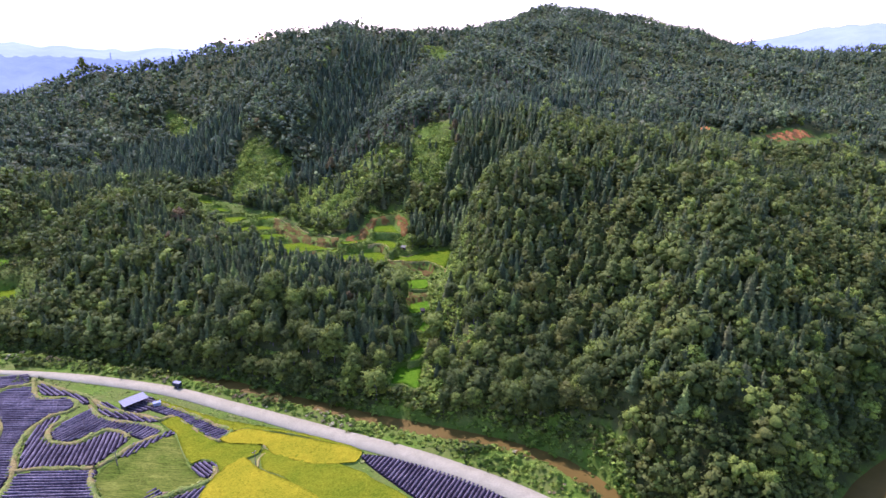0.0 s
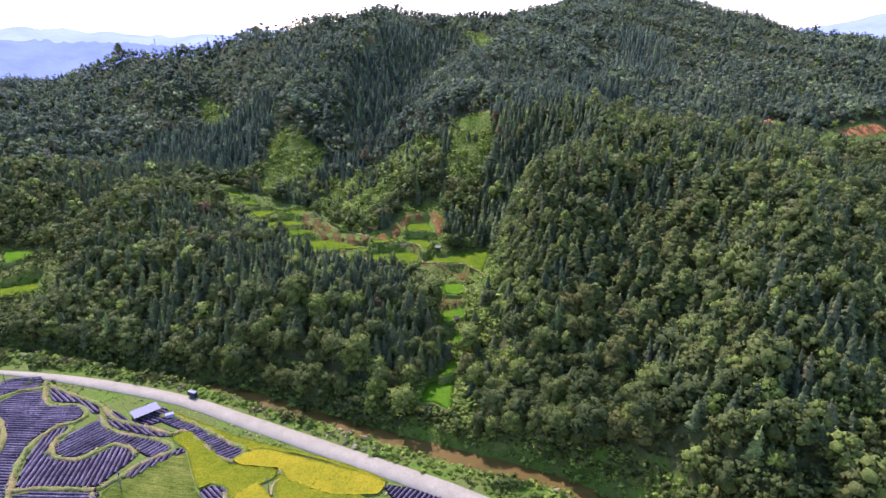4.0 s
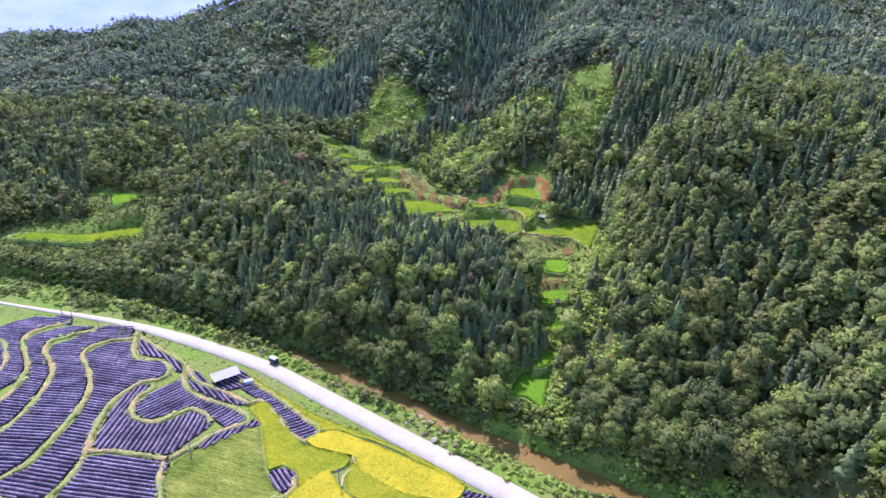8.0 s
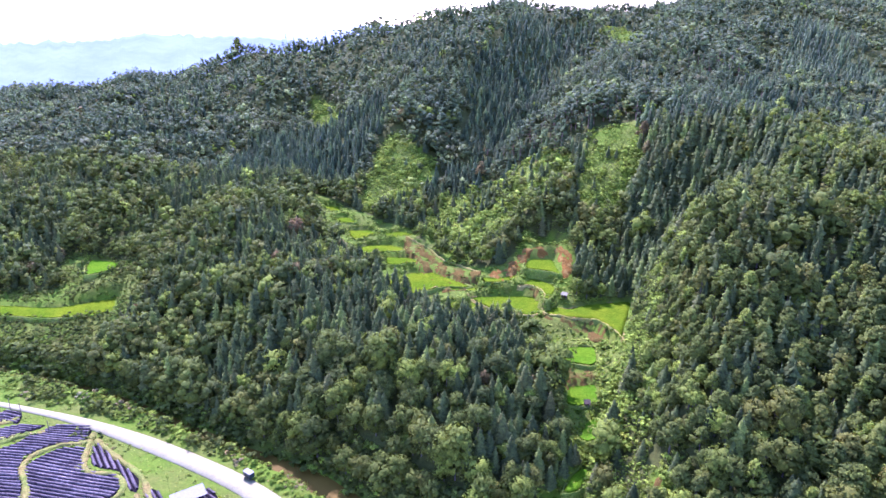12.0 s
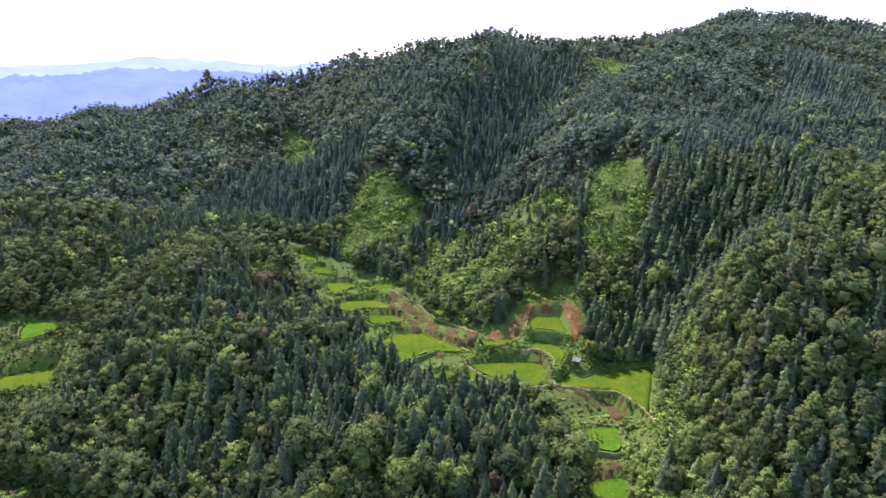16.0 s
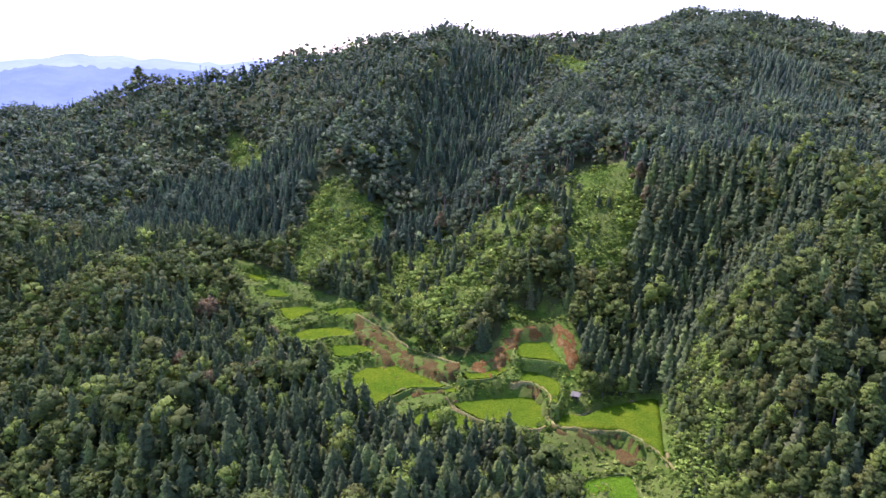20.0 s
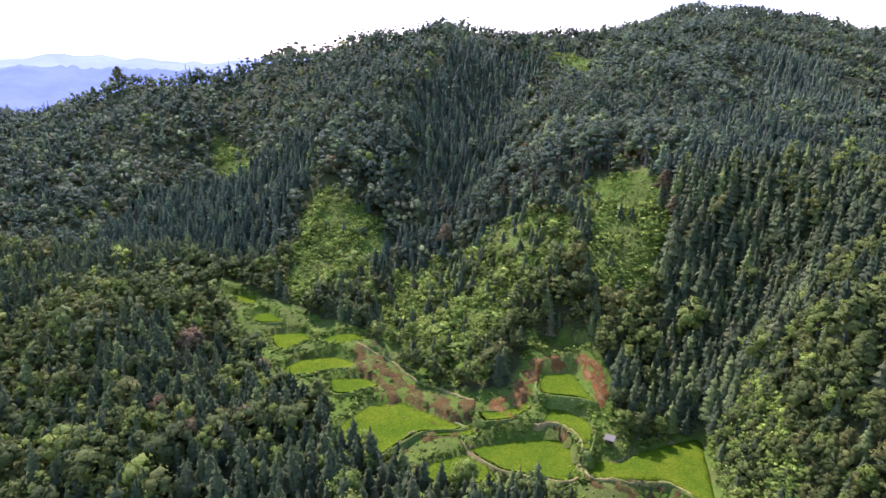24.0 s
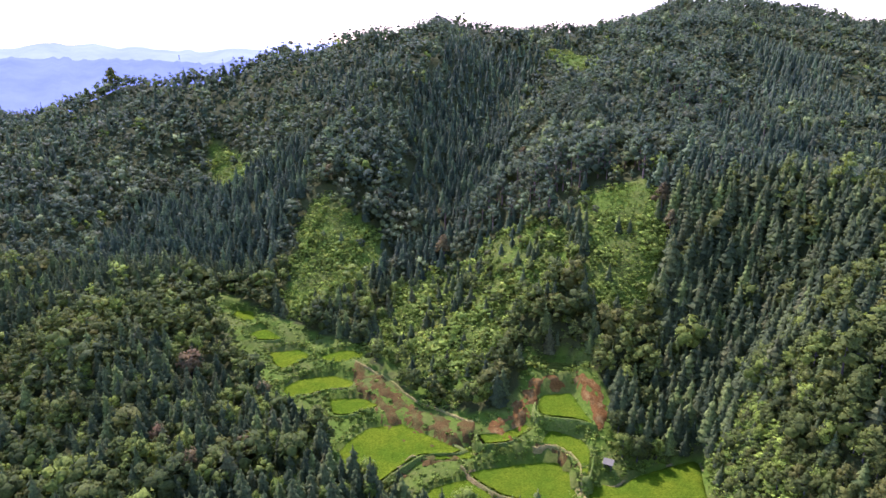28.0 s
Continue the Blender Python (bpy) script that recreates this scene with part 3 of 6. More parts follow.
# ---- fields beside the road ----
MULCHED = {
    "long": (4, [(-97.4, 120.4), (-96.5, 124.2), (-92.6, 126), (-88.2, 121), (-81.8, 120.7), (-78.8, 118.7), (-78.4, 116), (-81.1, 112.3), (-81.7, 107), (-77.6, 96.9), (-75, 92.7), (-74.3, 89.4), (-73.4, 84.6), (-73.1, 83.2), (-79.4, 81.3), (-82, 83.7), (-80, 86.9), (-80.6, 91.9), (-82.6, 100.1), (-85.6, 106.8), (-88.4, 110.3), (-92.5, 114.2), (-96.9, 117.7)]),
    "second": (12, [(-104, 130.4), (-97.4, 132.3), (-94.9, 128.5), (-98.7, 125.1), (-100, 120.9), (-97.8, 117), (-93.3, 113.4), (-89.5, 109.4), (-87.4, 106.4), (-84.3, 100), (-82.9, 92.5), (-82.3, 87.6), (-84.5, 83), (-94, 88.5), (-91, 94.7), (-92.2, 99.7), (-94.4, 105.7), (-96.7, 110.2), (-99.8, 113.1), (-103.6, 115.8), (-106.2, 119.6), (-104.5, 123)]),
    "third": (7, [(-110.6, 128.7), (-105.9, 130.1), (-107.4, 124.6), (-109.1, 121), (-107, 117.1), (-102.5, 113.7), (-99.1, 110.8), (-96, 105.7), (-93.6, 100.1), (-92.6, 95.5), (-94.5, 90.5), (-103, 96), (-99, 101.2), (-99.4, 105.5), (-102.6, 110.4), (-107.5, 114.8), (-112.4, 119), (-113.7, 122.4), (-112.2, 125.8)]),
    "fourth": (8, [(-124.1, 123.7), (-123.6, 127.4), (-122.1, 130.4), (-116.9, 131.4), (-114.5, 130.8), (-116.2, 124.6), (-115.6, 120.4), (-110.1, 115.2), (-105, 111), (-101.8, 106), (-104.5, 97.5), (-128, 118)]),
    "near": (8, [(-73.3, 92), (-61.8, 94.9), (-60.7, 91.1), (-56.1, 86.2), (-51.5, 86.4), (-50.4, 82.5), (-63, 79), (-66.4, 81.3), (-70.4, 81), (-71.6, 84)]),
    "low_left": (2, [(-85.6, 79.7), (-79.7, 79.8), (-72.1, 78.8), (-71, 76.3), (-80.3, 74.4)]),
    "low_corner": (8, [(-69.8, 79.9), (-66.2, 81), (-63.5, 78.3), (-69.3, 76.6)]),
    "wedge": (60, [(-50.2, 87.2), (-49.4, 90.8), (-47.2, 88.9), (-49.2, 86.3)]),
    "wedge_low": (75, [(-50.1, 84.4), (-40.9, 92.2), (-40.8, 90.7), (-42.8, 85.2), (-50.1, 82.6)]),
    "corner": (-4, [(-117.7, 132.3), (-114.2, 132.6), (-111.3, 129.4), (-115, 130.2)]),
    "roadside": (-38, [(-92, 127.9), (-83.4, 123.7), (-77.8, 121.1), (-75.6, 118.2), (-77.9, 119.3), (-81.8, 122.2), (-85.4, 122.1), (-87.9, 122.7)]),
    "curved": (-35, [(-74.2, 119.3), (-72.2, 119.1), (-67.2, 115.6), (-58.7, 114.1), (-58.5, 112.7), (-61.2, 112.5), (-69.2, 114), (-71.6, 115.6)]),
    "shed": (-21, [(-66.9, 117.1), (-65.2, 122.4), (-62.2, 120.4), (-62.3, 117.4), (-64.4, 115.8)]),
    "tongue": (44, [(-62.1, 117.4), (-60.1, 118.7), (-52.3, 114.9), (-46, 111.1), (-43, 109.5), (-44.2, 106.5), (-48.1, 108.7), (-52, 112.1), (-56.9, 115)]),
    "fan": (105, [(-74, 93.6), (-78.8, 103.5), (-80.1, 110.2), (-78.5, 112.9), (-77.9, 108.9), (-76.3, 104.4), (-74.5, 102.5), (-71.4, 101.9), (-68.4, 103.1), (-66.1, 107.7), (-62.5, 106.9), (-61.2, 105.2), (-62.1, 100.2), (-62.9, 96.5), (-68, 95.3)]),
    "loop": (69, [(-73.6, 103.6), (-75.9, 105.8), (-76.1, 110.5), (-73.9, 116.6), (-70.6, 113.2), (-63.5, 112.1), (-56.7, 109.1), (-58.1, 105.8), (-63, 108.1), (-66.8, 108.7), (-69.7, 106.3), (-71.5, 103.5)]),
    "sliver": (90, [(-60.2, 99.6), (-60.5, 101.2), (-58.2, 105.5), (-54.5, 109.2), (-53.3, 108.6), (-55.9, 105.3), (-58.6, 99.4)]),
    "patch": (-41, [(-45.7, 97.9), (-44.4, 99.2), (-42.2, 98.8), (-41.3, 97.5), (-41.8, 94.5), (-43.3, 95.1)]),
    "east": (63, [(-15.2, 101.7), (-10, 101), (-2.5, 97.8), (4.6, 94.2), (10.2, 90), (6.3, 88.1), (-0.4, 87.5), (-5.3, 91), (-10.6, 96), (-13.8, 99.3)]),
}
RICE = {
    "lime": [(-57.5, 112), (-55.3, 114.6), (-49, 109.4), (-44.7, 106), (-42.8, 105.3), (-35.3, 104.8), (-35, 102.2), (-38.5, 98.9), (-40.2, 96.3), (-41.8, 99), (-44.7, 100.1), (-46.1, 98.2), (-49.3, 102.3), (-53, 108.4)],
    "gold": [(-43.7, 106.5), (-42.4, 108.8), (-39.2, 110.1), (-29.1, 107.4), (-19.7, 104.5), (-15.4, 102.4), (-16.3, 99.5), (-23.7, 98.9), (-32, 101.8), (-34.6, 104.8), (-41.2, 105.2)],
    "gold_near": [(-37.6, 101.1), (-33.6, 97.4), (-28.7, 94.8), (-21.7, 90.3), (-21, 86.8), (-40.4, 86), (-40.7, 94.8)],
    "lime_near": [(-34.4, 103.4), (-23.8, 101.3), (-14.8, 96.9), (-12, 94.5), (-6.7, 91), (-5.1, 87.4), (-19.7, 87), (-28.4, 95.1), (-33, 97.6)],
    "lime_verge": [(-62.5, 121.4), (-57.2, 118.9), (-44.8, 113.3), (-28.6, 108.8), (-17.9, 104.6), (-15.1, 102.6), (-17.7, 103.7), (-29.4, 108.3), (-39.3, 110.4), (-42.9, 109.8), (-50.7, 114.5), (-59.9, 118.7)],
}
MEADOW = [(-61, 95.2), (-59.9, 98.4), (-58.4, 102.3), (-53.7, 108.1), (-49.4, 102.2), (-46.1, 97.3), (-43.4, 95), (-41.5, 93.8), (-46.5, 89.6), (-51, 87.2), (-55.7, 86.9), (-60, 91.4)]
FIELD_BANKS = [
    [(-112.7, 131), (-115.4, 123.8), (-113.7, 119.4), (-108.6, 115.1), (-103.8, 110.7), (-100.7, 105.7), (-98.9, 100.9), (-99.1, 96.8)],
    [(-103.5, 128.2), (-106.5, 123.9), (-108.2, 120.5), (-105.7, 116.8), (-101.9, 114.2), (-98.5, 111.2), (-94.9, 105.5), (-92.5, 99.6), (-91.5, 95.1), (-91.3, 89.7)],
    [(-93.6, 128.2), (-97.6, 124.7), (-98.9, 120.5), (-97.3, 117.4), (-92.9, 113.9), (-88.9, 109.9), (-86.3, 106.1), (-83.9, 100.1), (-81.7, 92), (-81.2, 87.3), (-82.9, 82.8)],
    [(-94.7, 130.3), (-91.7, 125.4), (-87.3, 120.5), (-81.8, 120.8), (-78.5, 118.9), (-77.5, 115.4), (-79.7, 113.6), (-80.7, 111.2), (-80.8, 106.5), (-79.8, 102.5), (-77.3, 96.9), (-74.8, 92.7), (-73.2, 89.1), (-72.6, 85.7), (-72.7, 83.3)],
    [(-74.6, 92.8), (-71.2, 94.1), (-66.6, 94.9), (-62.3, 95.4)],
    [(-74.8, 117.5), (-71.4, 114), (-67.8, 112.3), (-62.7, 111.5), (-58.6, 110.9), (-55.6, 108.7), (-57.4, 106), (-59.1, 103.5), (-60.3, 99.9), (-62, 95.5)],
    [(-77.1, 112.5), (-77.4, 107.7), (-75.2, 103.7), (-72.5, 102.6), (-69.7, 103.3), (-68.2, 106.2), (-66.7, 108.5), (-63.4, 107.9), (-61.4, 106.2)],
    [(-92.7, 128.8), (-84.9, 125.2), (-80.1, 123.2), (-76, 120.8), (-71.5, 116.9), (-66.7, 115.7), (-62.2, 114.6), (-57.9, 113.1)],
    [(-63.4, 119.2), (-59.7, 119.1), (-51.9, 115.2), (-45.6, 111.4), (-42.5, 109.9), (-44, 106.4), (-48.2, 108.4), (-52.2, 111.8), (-57, 114.7), (-58, 112.9)],
    [(-85.8, 82), (-81.4, 81.5), (-76.1, 80.2), (-72, 79.3), (-70.8, 80.6), (-66, 81.6)],
    [(-62.2, 94.5), (-60.6, 91.2), (-56.1, 86.2), (-51.3, 86.5), (-49.9, 83)],
    [(-50.8, 85.2), (-46.5, 89.3), (-41.1, 93.8), (-41.3, 97.5)],
    [(-72.7, 83.3), (-70.7, 80.4), (-66.2, 81.4), (-63.4, 78.8)],
    [(-121.5, 118.5), (-117.5, 118.2), (-112.5, 114.2), (-108.6, 110.1), (-107, 105.2)],
]
EARTH_BANKS = {
    "red_cut": [(127, 251.4), (137, 254.6), (147.5, 258.4), (149, 255.4), (139, 249.6), (128.5, 247)],
    "red_scar": [(102, 262), (108, 264), (109, 259), (103, 258)],
    "brown_patch": [(5, 130.6), (6, 130.2), (6.3, 131.8), (5.3, 132.2)],
    "red_long": [(-56.9, 208.1), (-49.7, 203.9), (-42.9, 197.3), (-37.1, 194.3), (-32.9, 193.6), (-33.4, 188.8), (-37.6, 186.6), (-42.2, 187.2), (-48.1, 191.3), (-52.2, 196.8), (-56.8, 203)],
    "red_top": [(-25, 196.4), (-24.3, 200.4), (-22, 202.2), (-18.6, 201.7), (-14.6, 202.4), (-11.4, 200.4), (-10.9, 195), (-12.4, 190.2), (-13.6, 190.4), (-14.2, 194.8), (-16, 200.5), (-19, 200.2), (-21.9, 199.6), (-22.8, 195.9)],
    "red_shade": [(-32.6, 187.5), (-32.1, 191.2), (-27.9, 195), (-22.9, 201.9), (-22.6, 196.4), (-25.1, 190.7), (-27.8, 188.2)],
    "red_low": [(-44.8, 182), (-41.6, 186), (-35, 187.3), (-31.8, 187), (-36.2, 185.1), (-41.1, 183.8), (-43.4, 181.2)],
    "brown_front": [(-16.3, 178.2), (-7.6, 178.7), (-4.3, 178.5), (-1.6, 173.5), (-4.6, 172.4), (-9, 175.2), (-15.6, 175.8)],
    "brown_low": [(-10.7, 160.4), (-5.1, 162.9), (-4.1, 157.3), (-10.1, 154.8)],
    "mid_bank": [(-23.2, 188.8), (-19.1, 189.2), (-16.7, 186.5), (-16.7, 182), (-17.8, 183.9), (-19.7, 187.2), (-23.2, 187.6)],
}

M_FILM = material("dark_mulch_film", lambda nt: surface(nt, mix(nt, ramp(nt, spot(nt, 0.3, 5, 0.7), (0.38, (0, 0, 0)), (0.62, (1, 1, 1))),
                  ramp(nt, spot(nt, 2.4, 6, 0.8), (0.38, (0.014, 0.009, 0.008)), (0.62, (0.074, 0.05, 0.043))),
                  ramp(nt, spot(nt, 3.1, 6, 0.8), (0.38, (0.032, 0.022, 0.02)), (0.66, (0.23, 0.172, 0.14)))), 0.6, spot(nt, 5, 5, 0.75), 0.9, 0.09, Specular_IOR_Level=0.12))
# near-black soil: the shade between the ridges is put into its colour
M_SOIL_SHADE = material("furrow_soil_shade", lambda nt: surface(nt, ramp(nt, spot(nt, 1.5, 6, 0.7), (0.3, (0.007, 0.005, 0.006)), (0.7, (0.016, 0.012, 0.012))), 0.95, spot(nt, 6, 5, 0.7), 0.7, 0.06, Specular_IOR_Level=0.0))


def crop(name, a, b, c, d, swath=(1, 1, 1)):
    """A crop or sward: two tones in patches, each mottled from stem to stem."""
    def build(nt):
        patch = ramp(nt, spot(nt, 0.16, 5, 0.65), (0.4, (0, 0, 0)), (0.62, (1, 1, 1)))
        col = mix(nt, patch, ramp(nt, spot(nt, 1.6, 8, 0.85, stretch=swath), (0.36, a), (0.64, b)), ramp(nt, spot(nt, 1.4, 8, 0.85, stretch=swath), (0.36, c), (0.64, d)))
        stem = ramp(nt, spot(nt, 3.4, 4, 0.8), (0.36, (0.62, 0.66, 0.62)), (0.5, (1, 1, 1)), (0.66, (1.3, 1.26, 1.2)))
        return surface(nt, mix(nt, 1.0, col, stem, "MULTIPLY"), 0.85, spot(nt, 3.4, 6, 0.8), 1.0, 0.2, Specular_IOR_Level=0.0)
    return material(name, build)


M_LIME = crop("ripening_rice", (0.072, 0.088, 0.001), (0.136, 0.145, 0.002), (0.108, 0.11, 0.001), (0.18, 0.167, 0.002))
M_GOLD = crop("ripe_rice", (0.14, 0.125, 0.001), (0.22, 0.19, 0.002), (0.2, 0.155, 0.001), (0.27, 0.215, 0.002))
M_RICE = crop("green_rice", (0.042, 0.076, 0.001), (0.08, 0.122, 0.002), (0.072, 0.1, 0.001), (0.12, 0.146, 0.002))
M_PADDY = crop("young_rice", (0.038, 0.092, 0.001), (0.07, 0.145, 0.002), (0.05, 0.1, 0.001), (0.1, 0.165, 0.002))
M_MEADOW = crop("rough_meadow", (0.018, 0.03, 0.003), (0.11, 0.133, 0.01), (0.046, 0.056, 0.005), (0.175, 0.175, 0.02), (0.22, 1.3, 1))
M_BUND = crop("weedy_bund", (0.11, 0.082, 0.02), (0.29, 0.215, 0.06), (0.075, 0.1, 0.014), (0.19, 0.21, 0.035))
M_GREENBANK = crop("grassy_bank", (0.07, 0.11, 0.008), (0.15, 0.2, 0.02), (0.12, 0.13, 0.02), (0.2, 0.21, 0.04))


def closed(poly, step=0.8):
    """A rounded closed outline."""
    p = [np.array(q, float) for q in poly]
    n, out = len(p), []
    for i in range(n):
        a, b, c, d = p[i - 1], p[i], p[(i + 1) % n], p[(i + 2) % n]
        k = max(1, int(np.linalg.norm(c - b) / step))
        for j in range(k):
            t = j / k
            cat = 0.5 * (2 * b + (c - a) * t + (2 * a - 5 * b + 4 * c - d) * t * t + (3 * b - a - 3 * c + d) * t ** 3)
            out.append(0.5 * cat + 0.5 * (b + (c - b) * t))
    return np.array(out)


def filled(outline, step):
    """Corners and triangles that fill an outline, with inner points."""
    from mathutils.geometry import delaunay_2d_cdt
    lo, hi = outline.min(0), outline.max(0)
    xs, ys = np.meshgrid(np.arange(lo[0], hi[0], step), np.arange(lo[1], hi[1], step))
    xs, ys = (xs + rng0.uniform(-0.3, 0.3, xs.shape) * step).ravel(), (ys + rng0.uniform(-0.3, 0.3, ys.shape) * step).ravel()
    ring = np.column_stack([np.vstack([outline, outline[:1]]), np.zeros(len(outline) + 1)])
    ok = inside(xs, ys, [tuple(q) for q in outline])
    ok[ok] = nearest(xs[ok], ys[ok], ring) > step * 0.4
    pts = np.vstack([outline, np.column_stack([xs[ok], ys[ok]])])
    n = len(outline)
    v, e, f, *_ = delaunay_2d_cdt([Vector(q) for q in pts], [(i, (i + 1) % n) for i in range(n)], [], 1, 1e-4)
    return np.array([(q.x, q.y) for q in v]), np.array([q for q in f if len(q) == 3])


rng0 = np.random.default_rng(3)


def swollen(o, d):
    """An outline moved outwards."""
    g = np.roll(o, -1, 0) - np.roll(o, 1, 0)
    g /= np.linalg.norm(g, axis=1)[:, None] + 1e-9
    turn = np.sign((o[:, 0] * np.roll(o[:, 1], -1) - np.roll(o[:, 0], -1) * o[:, 1]).sum())
    return o + np.column_stack([g[:, 1], -g[:, 0]]) * d * turn


def tufts(xy, z, size, r):
    """Upright blades in threes at each place."""
    n = len(xy)
    out = []
    for _ in range(3):
        a = r.uniform(0, 6.283, n)
        lean = r.normal(scale=0.3, size=(n, 2)) * size
        s = size * r.uniform(0.7, 1.3, n)
        base = np.column_stack([xy, z - 0.1])
        d = np.column_stack([np.cos(a), np.sin(a), np.zeros(n)]) * (s * 0.35)[:, None]
        out.append(np.stack([base - d, base + d, base + np.column_stack([lean, s])], axis=1))
    t = np.concatenate(out).reshape(-1, 3)
    return t, np.arange(len(t)).reshape(-1, 3)


def stand(name, poly, mat, height, step=0.7, blade=0.3, density=0.55, top=None):
    """A standing crop: an uneven top, sides down to the soil, and blades."""
    o = closed(poly)
    v, f = filled(o, step)
    base = land(v[:, 0], v[:, 1]) if top is None else np.full(len(v), top)
    z = base + height + rng0.normal(scale=0.05, size=len(v))
    z[:len(o)] -= 0.08
    verts = [np.column_stack([v, z])]
    n = len(o)
    skirt = np.column_stack([o, (base[:n] - 0.3)])
    verts.append(skirt)
    m = len(v)
    tri = [f]
    i = np.arange(n)
    j = (i + 1) % n
    tri += [np.column_stack([i, m + i, m + j]), np.column_stack([i, m + j, j])]
    lo, hi = o.min(0), o.max(0)
    k = int((hi - lo).prod() / density ** 2)
    q = rng0.uniform(lo, hi, (k, 2))
    q = q[inside(q[:, 0], q[:, 1], [tuple(s) for s in o])]
    zz = (land(q[:, 0], q[:, 1]) if top is None else np.full(len(q), top)) + height - 0.05
    tv, tf = tufts(q, zz, blade, rng0)
    m2 = m + n
    return mesh_np(name, np.vstack(verts + [tv]), np.vstack(tri + [tf + m2]), mat)


def bank_along(name, line, mat, width, high, down=0.25, closed_ring=False, level_z=None):
    """A rounded weedy bank with an uneven crown along a line."""
    n = len(line)
    i = np.arange(n)
    w = width * (1 + 0.22 * np.sin(i * 0.8 + n) + 0.15 * np.sin(i * 2.1)) / 2
    h = high * (1 + 0.3 * np.sin(i * 1.3 + 2) + 0.2 * np.sin(i * 2.9))
    l3 = np.column_stack([line[:, :2], np.zeros(n)])
    rows = []
    for s, up in ((1.15, -down), (0.8, 0.55), (0.3, 1.0), (-0.3, 0.95), (-0.8, 0.5), (-1.15, -down)):
        o = offset(l3, 0.0)
        g = np.gradient(l3[:, :2], axis=0)
        g /= np.linalg.norm(g, axis=1)[:, None] + 1e-9
        o[:, 0] -= g[:, 1] * w * s
        o[:, 1] += g[:, 0] * w * s
        ground_z = land(o[:, 0], o[:, 1]) if level_z is None else level_z
        o[:, 2] = ground_z + (h * up if up > 0 else up) + rng0.normal(scale=0.03, size=n)
        rows.append(o)
    if closed_ring:
        rows = [np.vstack([r_, r_[:1]]) for r_ in rows]
    v, f = ribbon(rows)
    return mesh_np(name, v, f, mat, smooth=True)


def row_mesh(a, b, width, high):
    """One film-covered ridge from a to b."""
    n = max(2, int(np.linalg.norm(b - a) / 1.6) + 1)
    line = np.array([a + (b - a) * t for t in np.linspace(0, 1, n)])
    line[1:-1] += rng0.normal(scale=0.04, size=(n - 2, 2))
    l3 = np.column_stack([line, land(line[:, 0], line[:, 1])])
    rows = []
    for s, up in ((0.5, -0.05), (0.36, 0.7), (0.1, 1.0), (-0.16, 0.96), (-0.38, 0.62), (-0.5, -0.05)):
        o = offset(l3, width * s)
        o[:, 2] += high * up + 0.05 + rng0.normal(scale=0.012, size=n)
        rows.append(o)
    v, f = ribbon(rows)
    return mesh_np("mulch_row", v, f, M_FILM)


for angle, poly in MULCHED.values():
    o = swollen(closed(poly), 0.3)
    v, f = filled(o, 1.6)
    field = thing("mulched_field", mesh_np("mulched_field", np.column_stack([v, land(v[:, 0], v[:, 1]) + 0.05]), f, M_SOIL_SHADE),
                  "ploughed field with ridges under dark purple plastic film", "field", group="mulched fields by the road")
    c, s = math.cos(radians(angle)), math.sin(radians(angle))
    u, w = o @ np.array([c, s]), o @ np.array([-s, c])
    at = w.min() + 0.5
    while at < w.max() - 0.3:
        cuts = []
        for k in range(len(o)):
            w0, w1 = w[k], w[(k + 1) % len(o)]
            if (w0 > at) != (w1 > at):
                cuts.append(u[k] + (u[(k + 1) % len(o)] - u[k]) * (at - w0) / (w1 - w0))
        cuts.sort()
        for a, b in zip(cuts[::2], cuts[1::2]):
            if b - a > 1.2:
                p0, p1 = np.array([c * (a + 0.25) - s * at, s * (a + 0.25) + c * at]), np.array([c * (b - 0.25) - s * at, s * (b - 0.25) + c * at])
                part("mulch_row", row_mesh(p0, p1, rng0.uniform(0.42, 0.56), rng0.uniform(0.22, 0.3)), None, field)
        at += 0.82 * rng0.uniform(0.92, 1.08)

for name, poly in RICE.items():
    gold = name.startswith("gold")
    field = thing("rice_field", None, "golden ripe rice field beside the road" if gold else "yellow-green ripening rice field beside the road", "rice field", group="rice fields by the road")
    part("rice", stand("rice", poly, M_GOLD if gold else M_LIME, {"gold": 0.5, "gold_near": 0.46, "lime": 0.42, "lime_near": 0.38}.get(name, 0.34), density=4.0), None, field)
    ring = closed(poly, 1.0)
    part("bund", bank_along("bund", ring, M_GREENBANK, 0.36, 0.22, closed_ring=True), None, field)

thing("meadow", stand("meadow", MEADOW, M_MEADOW, 0.12, 1.0, 0.3, 3.0), "rough olive green meadow between the fields", "meadow", "structure")
for line in FIELD_BANKS:
    thing("field_bank", bank_along("field_bank", smooth_line(line, 0.8), M_BUND, 1.15, 0.4), "weedy tan earth bank winding between the fields", "field bank", "structure")

